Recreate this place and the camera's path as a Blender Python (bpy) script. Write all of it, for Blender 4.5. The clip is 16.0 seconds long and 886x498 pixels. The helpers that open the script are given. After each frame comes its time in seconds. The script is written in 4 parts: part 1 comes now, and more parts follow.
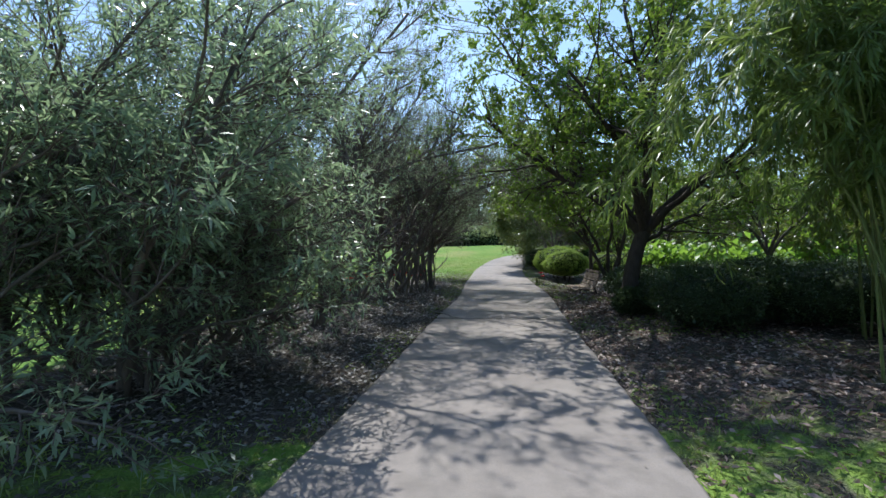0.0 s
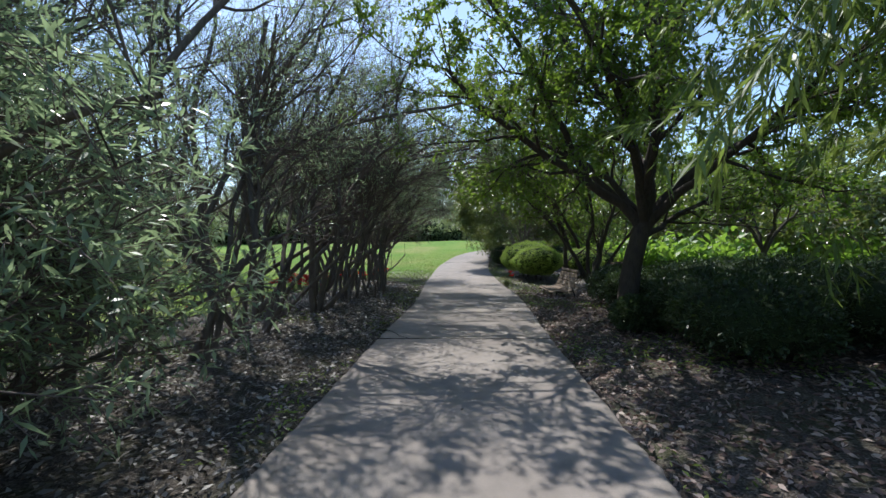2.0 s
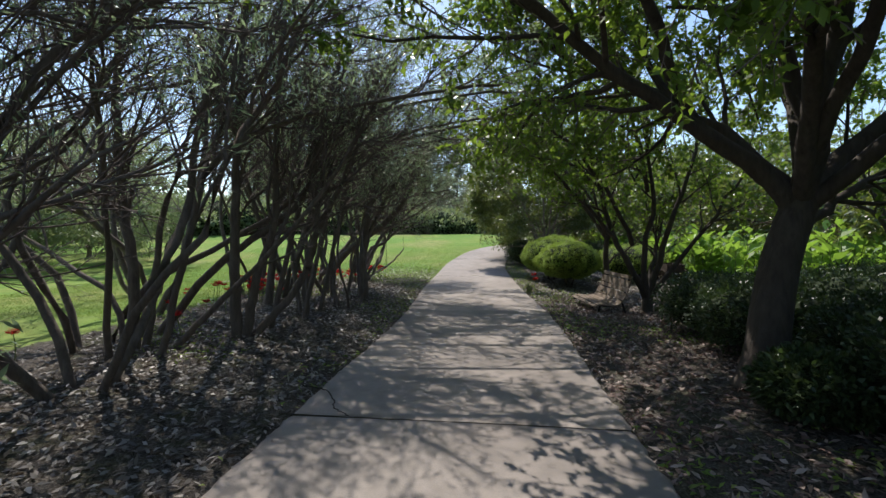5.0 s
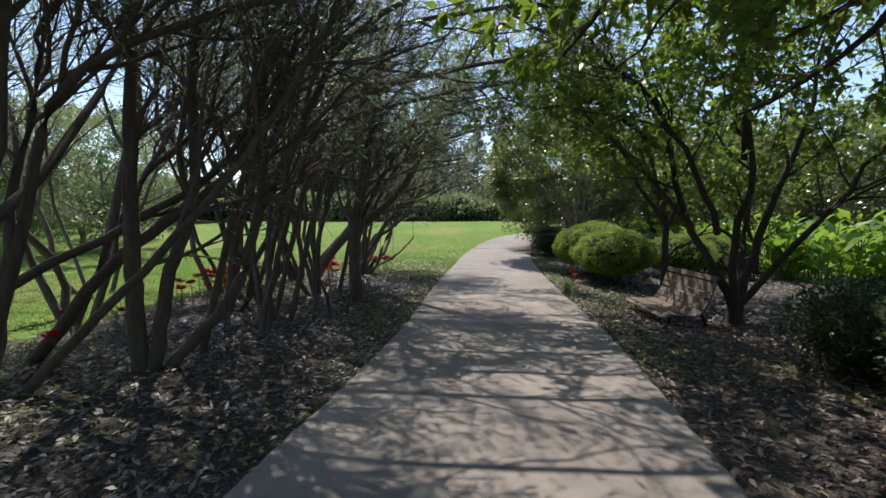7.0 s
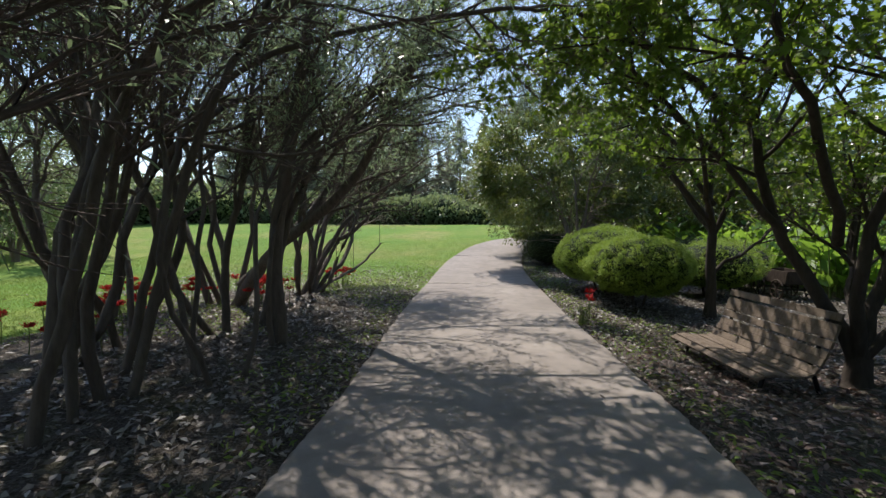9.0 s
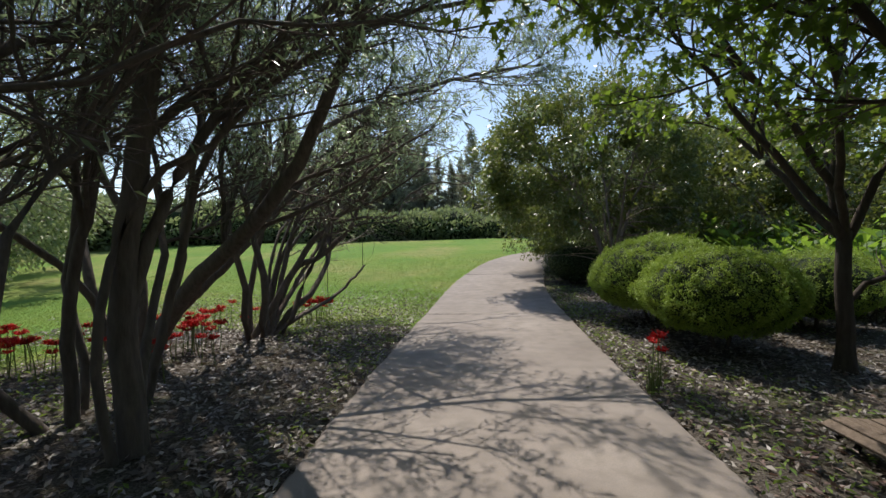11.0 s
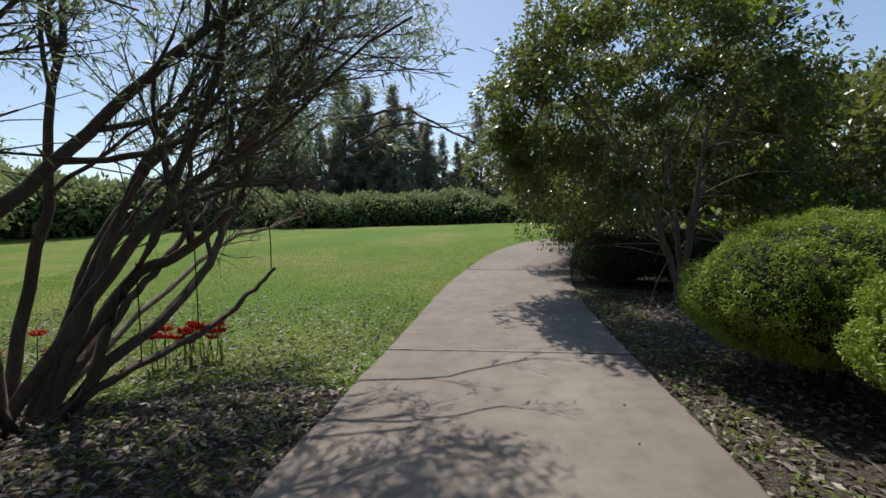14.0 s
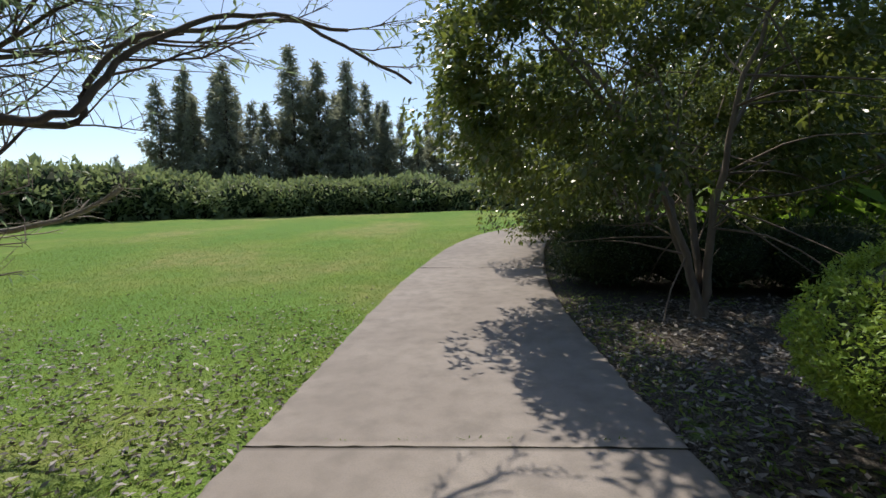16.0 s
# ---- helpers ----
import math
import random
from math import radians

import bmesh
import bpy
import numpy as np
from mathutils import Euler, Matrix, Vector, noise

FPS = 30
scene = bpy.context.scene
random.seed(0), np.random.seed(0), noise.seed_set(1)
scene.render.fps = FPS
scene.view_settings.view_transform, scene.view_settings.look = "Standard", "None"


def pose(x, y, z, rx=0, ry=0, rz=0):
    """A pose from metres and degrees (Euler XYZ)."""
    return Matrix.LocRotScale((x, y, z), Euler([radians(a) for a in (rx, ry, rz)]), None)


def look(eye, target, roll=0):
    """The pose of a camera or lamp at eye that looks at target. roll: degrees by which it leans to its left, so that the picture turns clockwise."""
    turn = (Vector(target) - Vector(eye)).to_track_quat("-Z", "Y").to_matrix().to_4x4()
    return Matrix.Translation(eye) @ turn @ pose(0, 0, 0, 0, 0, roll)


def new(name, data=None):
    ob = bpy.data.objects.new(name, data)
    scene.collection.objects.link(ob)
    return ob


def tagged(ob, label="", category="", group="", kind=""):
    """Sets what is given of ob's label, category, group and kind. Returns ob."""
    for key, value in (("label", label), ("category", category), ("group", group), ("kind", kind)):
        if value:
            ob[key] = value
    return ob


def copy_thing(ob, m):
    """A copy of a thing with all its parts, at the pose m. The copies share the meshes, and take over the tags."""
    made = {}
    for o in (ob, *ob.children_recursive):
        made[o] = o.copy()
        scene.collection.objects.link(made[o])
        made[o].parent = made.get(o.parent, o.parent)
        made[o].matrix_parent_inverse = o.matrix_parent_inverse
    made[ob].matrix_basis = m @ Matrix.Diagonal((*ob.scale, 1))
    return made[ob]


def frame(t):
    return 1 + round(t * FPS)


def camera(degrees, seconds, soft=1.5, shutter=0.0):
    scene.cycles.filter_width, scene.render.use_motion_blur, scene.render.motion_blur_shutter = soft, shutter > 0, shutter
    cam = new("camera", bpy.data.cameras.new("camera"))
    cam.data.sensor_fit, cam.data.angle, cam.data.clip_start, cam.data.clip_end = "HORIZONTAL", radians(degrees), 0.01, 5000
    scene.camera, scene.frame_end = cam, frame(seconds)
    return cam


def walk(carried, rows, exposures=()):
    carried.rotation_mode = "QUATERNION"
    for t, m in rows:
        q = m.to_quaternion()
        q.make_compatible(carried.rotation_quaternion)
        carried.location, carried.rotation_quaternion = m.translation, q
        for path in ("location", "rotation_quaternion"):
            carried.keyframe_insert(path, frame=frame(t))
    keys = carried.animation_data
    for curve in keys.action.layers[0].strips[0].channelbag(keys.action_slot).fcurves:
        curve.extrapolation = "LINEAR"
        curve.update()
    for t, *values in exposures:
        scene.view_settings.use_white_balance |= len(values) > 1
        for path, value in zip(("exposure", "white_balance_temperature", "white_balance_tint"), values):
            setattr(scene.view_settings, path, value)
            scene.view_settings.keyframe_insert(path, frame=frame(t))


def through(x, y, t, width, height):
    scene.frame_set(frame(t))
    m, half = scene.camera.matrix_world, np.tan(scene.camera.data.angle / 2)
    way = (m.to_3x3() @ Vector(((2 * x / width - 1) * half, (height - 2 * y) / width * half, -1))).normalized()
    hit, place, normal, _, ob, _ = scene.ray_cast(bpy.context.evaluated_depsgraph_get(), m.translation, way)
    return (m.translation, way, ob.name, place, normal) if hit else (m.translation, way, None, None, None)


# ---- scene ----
# the camera and its walk
cam = camera(91.9, 16.0, soft=1.5)
PATH = [
    (0, (0.139, 0.388, 1.575), (0.163, 2.388, 1.563), -0.9),
    (0.5, (0.246, 0.984, 1.572), (0.265, 2.984, 1.561), -0.6),
    (1, (0.328, 1.572, 1.567), (0.361, 3.572, 1.543), -0.8),
    (1.5, (0.41, 2.152, 1.574), (0.506, 4.149, 1.532), -0.9),
    (2, (0.484, 2.731, 1.575), (0.673, 4.722, 1.538), -0.9),
    (2.5, (0.584, 3.314, 1.561), (0.805, 5.301, 1.525), -0.9),
    (3, (0.649, 3.884, 1.572), (0.867, 5.871, 1.527), -1.0),
    (3.5, (0.757, 4.477, 1.564), (0.991, 6.462, 1.496), -1.1),
    (3.7, (0.811, 4.721, 1.54), (1.009, 6.71, 1.474), -1.3),
    (5.8, (1.277, 6.889, 1.513), (1.347, 8.886, 1.443), 0.2),
    (6, (1.301, 7.122, 1.499), (1.357, 9.12, 1.426), 0.2),
    (6.5, (1.36, 7.683, 1.501), (1.419, 9.681, 1.439), 0.2),
    (7, (1.351, 8.333, 1.471), (1.372, 10.329, 1.348), 0.2),
    (7.5, (1.341, 8.965, 1.482), (1.277, 10.958, 1.328), 0.0),
    (8, (1.404, 9.562, 1.504), (1.263, 11.549, 1.332), 0.0),
    (8.5, (1.455, 10.246, 1.465), (1.506, 12.242, 1.349), 0.8),
    (9, (1.584, 10.909, 1.471), (1.685, 12.904, 1.364), 0.4),
    (9.2, (1.646, 11.128, 1.476), (1.743, 13.124, 1.399), 0.5),
    (11.3, (2.117, 13.533, 1.477), (2.124, 15.533, 1.443), -1.5),
    (11.5, (2.204, 13.773, 1.477), (2.194, 15.773, 1.445), -1.4),
    (12, (2.32, 14.36, 1.473), (2.276, 16.359, 1.429), -1.2),
    (12.5, (2.371, 14.942, 1.493), (2.264, 16.938, 1.42), -1.4),
    (13, (2.388, 15.517, 1.501), (2.277, 17.513, 1.431), -1.2),
    (13.5, (2.408, 16.127, 1.477), (2.293, 18.123, 1.413), -1.4),
    (14, (2.469, 16.732, 1.455), (2.448, 18.729, 1.351), -1.3),
    (14.5, (2.519, 17.335, 1.451), (2.656, 19.326, 1.319), -1.4),
    (15, (2.588, 17.906, 1.455), (2.771, 19.893, 1.321), -1.6),
    (15.5, (2.687, 18.463, 1.45), (2.851, 20.451, 1.297), -1.6),
    (16, (2.84, 19.003, 1.463), (2.985, 20.991, 1.298), -1.7),
]
walk(cam, [(t, look(eye, target, roll)) for t, eye, target, roll in PATH], exposures=[(0.0, 0.7, 5900.0, 8.0), (3.5, 0.65, 6350.0, 11.0), (9.0, 0.6, 6600.0, 12.0), (12.5, 0.12, 6850.0, 12.0), (14.5, 0.03, 6850.0, 11.0), (16.0, 0.25, 6800.0, 11.0)])

# world and sun: the sun stands ahead of the walk, a little to the left
SUN_AZ, SUN_EL = -13.0, 55.0     # degrees from +y towards +x, and above the horizon
world = bpy.data.worlds.new("sky")
scene.world = world
world.use_nodes = True
wn = world.node_tree.nodes
sky = wn.new("ShaderNodeTexSky")
sky.sky_type, sky.sun_disc = "NISHITA", False
sky.sun_elevation, sky.sun_rotation = radians(SUN_EL), radians(SUN_AZ)
sky.air_density, sky.dust_density, sky.ozone_density = 1.0, 0.5, 1.8
world.node_tree.links.new(sky.outputs[0], wn["Background"].inputs[0])
wn["Background"].inputs[1].default_value = 0.138
sun = new("sun", bpy.data.lights.new("sun", "SUN"))
sun.data.energy, sun.data.angle, sun.data.color = 3.7, radians(0.55), (1.0, 0.95, 0.86)
to_sun = Vector((math.sin(radians(SUN_AZ)) * math.cos(radians(SUN_EL)), math.cos(radians(SUN_AZ)) * math.cos(radians(SUN_EL)), math.sin(radians(SUN_EL))))
sun.matrix_world = look(to_sun * 60, (0, 0, 0))

# ---- materials ----
def material(name, rough=0.8, metal=0.0, spec=0.3):
    m = bpy.data.materials.new(name)
    m.use_nodes = True
    b = m.node_tree.nodes["Principled BSDF"]
    b.inputs["Roughness"].default_value, b.inputs["Metallic"].default_value = rough, metal
    b.inputs["Specular IOR Level"].default_value = spec
    return m, m.node_tree, b


def node(nt, kind, ins=(), **attrs):
    n = nt.nodes.new("ShaderNode" + kind)
    for k, v in attrs.items():
        if k == "operation":
            n.operation = v
        elif k == "blend":
            n.data_type, n.blend_type = "RGBA", v
        elif k == "attribute":
            n.attribute_name = v
    for k, v in dict(ins).items():
        if isinstance(v, bpy.types.NodeSocket):
            nt.links.new(v, n.inputs[k])
        else:
            n.inputs[k].default_value = v
    return n


def ramp(nt, fac, stops):
    n = nt.nodes.new("ShaderNodeValToRGB")
    e = n.color_ramp.elements
    while len(e) < len(stops):
        e.new(0.5)
    for el, (p, c) in zip(e, stops):
        el.position, el.color = p, (*c, 1)
    nt.links.new(fac, n.inputs[0])
    return n.outputs[0]


def mixc(nt, fac, a, b, blend="MIX"):
    n = node(nt, "Mix", blend=blend)
    for i, v in ((0, fac), (6, a), (7, b)):
        if isinstance(v, bpy.types.NodeSocket):
            nt.links.new(v, n.inputs[i])
        else:
            n.inputs[i].default_value = v if i == 0 else (*v, 1)
    return n.outputs[2]


def noise_of(nt, scale, detail=4.0, rough=0.55, world_pos=True):
    src = nt.nodes.new("ShaderNodeNewGeometry").outputs["Position"] if world_pos else nt.nodes.new("ShaderNodeTexCoord").outputs["Object"]
    return node(nt, "TexNoise", {"Vector": src, "Scale": scale, "Detail": detail, "Roughness": rough}).outputs[0]


def bump(nt, b, height, strength, distance=0.02):
    n = node(nt, "Bump", {"Height": height, "Strength": strength, "Distance": distance})
    nt.links.new(n.outputs[0], b.inputs["Normal"])


def leaf_material(name, dark, mid, light, glow, rough=0.45, spec=0.4, through=0.4):
    """A leaf: coat and body colour that vary leaf by leaf, and light that shines through."""
    m, nt, b = material(name, rough, 0, spec)
    geo = nt.nodes.new("ShaderNodeNewGeometry")
    clump = noise_of(nt, 0.9, 2.0)
    v = node(nt, "Math", {0: geo.outputs["Random Per Island"], 1: clump}, operation="ADD")
    v = node(nt, "Math", {0: v.outputs[0], 1: 0.5}, operation="MULTIPLY")
    col = ramp(nt, v.outputs[0], [(0.15, dark), (0.5, mid), (0.85, light)])
    nt.links.new(col, b.inputs["Base Color"])
    tr = nt.nodes.new("ShaderNodeBsdfTranslucent")
    nt.links.new(mixc(nt, 0.6, col, glow), tr.inputs[0])
    mx = nt.nodes.new("ShaderNodeMixShader")
    mx.inputs[0].default_value = through
    nt.links.new(b.outputs[0], mx.inputs[1])
    nt.links.new(tr.outputs[0], mx.inputs[2])
    nt.links.new(mx.outputs[0], nt.nodes["Material Output"].inputs[0])
    return m


def bark_material(name, dark, light, scale=22.0):
    m, nt, b = material(name, 0.9, 0, 0.2)
    geo = nt.nodes.new("ShaderNodeNewGeometry").outputs["Position"]
    mp = node(nt, "Mapping", {"Vector": geo, "Scale": (1.0, 1.0, 0.22)})
    n1 = node(nt, "TexNoise", {"Vector": mp.outputs[0], "Scale": scale, "Detail": 6.0, "Roughness": 0.65}).outputs[0]
    n2 = noise_of(nt, 3.5, 3.0)
    c = ramp(nt, n1, [(0.3, dark), (0.7, light)])
    c = mixc(nt, n2, c, tuple(0.5 * (u + w) for u, w in zip(dark, light)))
    nt.links.new(c, b.inputs["Base Color"])
    bump(nt, b, n1, 0.7, 0.02)
    return m


def plain_material(name, a, c, scale, rough=0.7, strength=0.3, metal=0.0, spec=0.3):
    m, nt, b = material(name, rough, metal, spec)
    n1 = noise_of(nt, scale, 5.0)
    nt.links.new(ramp(nt, n1, [(0.3, a), (0.7, c)]), b.inputs["Base Color"])
    bump(nt, b, n1, strength, 0.01)
    return m


def concrete_material():
    m, nt, b = material("worn_concrete", 0.88, 0, 0.25)
    big, mid, fine = noise_of(nt, 0.7, 4.0), noise_of(nt, 5.0, 5.0), noise_of(nt, 90.0, 3.0)
    c = ramp(nt, big, [(0.3, (0.245, 0.212, 0.19)), (0.7, (0.35, 0.308, 0.277))])
    c = mixc(nt, ramp(nt, mid, [(0.42, (0, 0, 0)), (0.7, (0.65, 0.65, 0.65))]), c, (0.19, 0.168, 0.15))
    c = mixc(nt, ramp(nt, fine, [(0.35, (0.4, 0.4, 0.4)), (0.55, (0, 0, 0))]), c, (0.22, 0.2, 0.185))
    oi = nt.nodes.new("ShaderNodeObjectInfo").outputs["Random"]
    tone = node(nt, "MapRange", {0: oi, 3: 0.93, 4: 1.05}).outputs[0]
    c = mixc(nt, 1.0, c, node(nt, "CombineColor", {0: tone, 1: tone, 2: tone}).outputs[0], "MULTIPLY")
    nt.links.new(c, b.inputs["Base Color"])
    h = node(nt, "Math", {0: mid, 1: fine}, operation="ADD").outputs[0]
    bump(nt, b, h, 0.35, 0.006)
    return m


def ground_material():
    """Lawn, with bare mulch where the beds are (attribute bed)."""
    m, nt, b = material("lawn_and_mulch", 0.95, 0, 0.15)
    big, mid, fine = noise_of(nt, 0.22, 4.0), noise_of(nt, 2.2, 5.0), noise_of(nt, 55.0, 3.0)
    lawn = ramp(nt, big, [(0.4, (0.15, 0.275, 0.05)), (0.5, (0.21, 0.30, 0.06)), (0.63, (0.31, 0.31, 0.11))])
    lawn = mixc(nt, ramp(nt, mid, [(0.4, (0, 0, 0)), (0.72, (0.7, 0.7, 0.7))]), lawn, (0.125, 0.225, 0.055))
    lawn = mixc(nt, ramp(nt, fine, [(0.3, (0.6, 0.6, 0.6)), (0.6, (0, 0, 0))]), lawn, (0.085, 0.14, 0.03))
    soil = ramp(nt, fine, [(0.3, (0.032, 0.027, 0.023)), (0.5, (0.085, 0.073, 0.062)), (0.75, (0.22, 0.195, 0.17))])
    soil = mixc(nt, ramp(nt, mid, [(0.5, (0, 0, 0)), (0.7, (0.5, 0.5, 0.5))]), soil, (0.06, 0.075, 0.025))
    at = node(nt, "Attribute", attribute="bed").outputs["Fac"]
    edge = node(nt, "Math", {0: at, 1: mid}, operation="ADD").outputs[0]
    mask = ramp(nt, edge, [(0.86, (0, 0, 0)), (1.08, (1, 1, 1))])
    nt.links.new(mixc(nt, mask, lawn, soil), b.inputs["Base Color"])
    bump(nt, b, fine, 0.9, 0.03)
    return m


M_CONCRETE, M_GROUND = concrete_material(), ground_material()
M_BARK_GREY = bark_material("grey_brown_bark", (0.055, 0.045, 0.04), (0.22, 0.185, 0.16))
M_BARK_PALE = bark_material("pale_bark", (0.10, 0.08, 0.065), (0.27, 0.22, 0.18), 14)
M_BARK_DARK = bark_material("dark_bark", (0.03, 0.025, 0.022), (0.11, 0.09, 0.075))
M_TWIG = bark_material("twig_bark", (0.09, 0.07, 0.065), (0.25, 0.2, 0.18), 40)
M_DEADWOOD = bark_material("bleached_wood", (0.2, 0.17, 0.14), (0.42, 0.37, 0.32), 30)
M_WILLOW = leaf_material("narrow_grey_green_leaf", (0.12, 0.17, 0.11), (0.21, 0.28, 0.18), (0.33, 0.4, 0.27), (0.42, 0.56, 0.27), 0.34, 0.65, 0.5)
M_BAMBOO = leaf_material("bamboo_leaf", (0.06, 0.10, 0.025), (0.11, 0.17, 0.04), (0.19, 0.25, 0.07), (0.32, 0.42, 0.08), 0.4, 0.45, 0.42)
M_CULM = plain_material("bamboo_culm", (0.10, 0.14, 0.04), (0.2, 0.22, 0.08), 12, 0.45)
M_MAPLE = leaf_material("lobed_leaf", (0.05, 0.10, 0.02), (0.095, 0.17, 0.03), (0.17, 0.24, 0.045), (0.34, 0.50, 0.05), 0.42, 0.45, 0.44)
M_EVERGREEN = leaf_material("glossy_evergreen_leaf", (0.035, 0.07, 0.025), (0.065, 0.105, 0.035), (0.16, 0.15, 0.05), (0.31, 0.37, 0.06), 0.33, 0.7, 0.4)
M_HEDGE = leaf_material("dark_hedge_leaf", (0.02, 0.04, 0.018), (0.035, 0.06, 0.025), (0.07, 0.10, 0.04), (0.12, 0.2, 0.04), 0.42, 0.4, 0.2)
M_TOPIARY = leaf_material("clipped_shrub_leaf", (0.13, 0.22, 0.04), (0.25, 0.375, 0.065), (0.39, 0.49, 0.10), (0.45, 0.58, 0.08), 0.5, 0.3, 0.3)
# near-black colour that stands in for the shade between a shrub's leaves
M_SHADE_CORE = plain_material("shaded_shrub_core", (0.012, 0.02, 0.008), (0.03, 0.045, 0.016), 14, 0.95)
M_CANNA = leaf_material("broad_bright_leaf", (0.06, 0.14, 0.025), (0.11, 0.22, 0.035), (0.2, 0.31, 0.05), (0.35, 0.55, 0.06), 0.4, 0.4, 0.5)
# needle green paled and greyed: distance haze put into the leaf colour
M_HAZED_CONIFER = leaf_material("hazed_conifer_foliage", (0.17, 0.19, 0.16), (0.25, 0.27, 0.22), (0.33, 0.34, 0.26), (0.36, 0.38, 0.25), 0.7, 0.2, 0.6)
# light green for the far hedge and trees, paled further to imitate haze
M_FAR = leaf_material("haze_paled_shrub_leaf", (0.12, 0.165, 0.085), (0.2, 0.25, 0.125), (0.29, 0.34, 0.17), (0.34, 0.42, 0.16), 0.5, 0.35, 0.4)
M_GRASS = leaf_material("grass_blade", (0.10, 0.185, 0.045), (0.175, 0.265, 0.06), (0.34, 0.34, 0.13), (0.32, 0.44, 0.08), 0.6, 0.2, 0.35)
M_LITTER = leaf_material("fallen_leaf", (0.055, 0.047, 0.042), (0.19, 0.168, 0.15), (0.5, 0.46, 0.42), (0.3, 0.2, 0.1), 0.5, 0.4, 0.1)
M_LITTER_BROWN = leaf_material("brown_fallen_leaf", (0.06, 0.036, 0.032), (0.19, 0.125, 0.105), (0.5, 0.41, 0.36), (0.3, 0.16, 0.1), 0.5, 0.4, 0.1)
M_PETAL = leaf_material("red_petal", (0.45, 0.012, 0.014), (0.62, 0.02, 0.02), (0.75, 0.06, 0.05), (0.9, 0.06, 0.05), 0.5, 0.3, 0.35)
M_STEM = plain_material("green_stem", (0.09, 0.14, 0.04), (0.16, 0.2, 0.06), 30, 0.5)
M_BENCH = bark_material("weathered_bench_wood", (0.085, 0.062, 0.045), (0.27, 0.215, 0.17), 35)
M_IRON = plain_material("black_iron", (0.015, 0.015, 0.016), (0.04, 0.036, 0.034), 30, 0.5, 0.2, 0.6)
M_CART = bark_material("dark_cart_wood", (0.03, 0.022, 0.018), (0.09, 0.065, 0.05), 25)
M_CRACK = plain_material("dirt_in_joint", (0.02, 0.018, 0.014), (0.05, 0.045, 0.03), 40, 0.95)

# ---- mesh helpers ----
RNG = np.random.default_rng(7)


def mesh_np(name, verts, faces, mat, smooth=False):
    """A mesh from an array of corners and one or more arrays of faces, each of one corner count."""
    me = bpy.data.meshes.new(name)
    verts = np.asarray(verts, np.float32)
    groups = [np.asarray(f, np.int32) for f in (faces if isinstance(faces, list) else [faces]) if len(f)]
    me.vertices.add(len(verts))
    me.vertices.foreach_set("co", verts.ravel())
    sizes = np.concatenate([np.full(len(g), g.shape[1], np.int32) for g in groups])
    me.loops.add(int(sizes.sum()))
    me.loops.foreach_set("vertex_index", np.concatenate([g.ravel() for g in groups]))
    me.polygons.add(len(sizes))
    me.polygons.foreach_set("loop_start", np.concatenate([[0], np.cumsum(sizes)[:-1]]).astype(np.int32))
    me.update(calc_edges=True)
    if smooth:
        me.shade_smooth()
    me.materials.append(mat)
    return me


def part(name, data, mat, parent, label=""):
    """One mesh (a bmesh or a ready mesh) as a part of a thing."""
    if isinstance(data, bmesh.types.BMesh):
        me = bpy.data.meshes.new(name)
        data.to_mesh(me)
        data.free()
        me.materials.append(mat)
        data = me
    ob = new(name, data)
    ob.parent = parent
    return tagged(ob, label)


def thing(name, m, label, category, group=""):
    ob = new(name)
    ob.matrix_world = m
    ob.empty_display_size = 0.2
    return tagged(ob, label, category, group)


def unit(v):
    return v / np.maximum(np.linalg.norm(v, axis=-1, keepdims=True), 1e-9)


def tubes(branches, sides):
    """Tapered tubes round many polylines: (points, radii) pairs."""
    V, F, at = [], [], 0
    lots = {}
    for p, r in branches:
        lots.setdefault(len(p), []).append((p, r))
    ang = np.arange(sides) * 2 * np.pi / sides
    for n, lot in lots.items():
        P = np.array([b[0] for b in lot])
        R = np.array([b[1] for b in lot])
        T = unit(np.gradient(P, axis=1))
        ref = np.where(np.abs(T[..., 2:3]) > 0.9, np.array([1.0, 0, 0]), np.array([0, 0, 1.0]))
        A = unit(np.cross(T, ref))
        B = np.cross(T, A)
        ring = P[:, :, None] + R[:, :, None, None] * (A[:, :, None] * np.cos(ang)[:, None] + B[:, :, None] * np.sin(ang)[:, None])
        V.append(ring.reshape(-1, 3))
        idx = at + np.arange(len(lot) * n * sides).reshape(len(lot), n, sides)
        nxt = np.roll(idx, -1, axis=2)
        F.append(np.stack([idx[:, :-1], nxt[:, :-1], nxt[:, 1:], idx[:, 1:]], -1).reshape(-1, 4))
        at += len(lot) * n * sides
    return np.concatenate(V), np.concatenate(F)


def tube_mesh(name, branches, sides, mat):
    v, f = tubes(branches, sides)
    return mesh_np(name, v, f, mat, True)


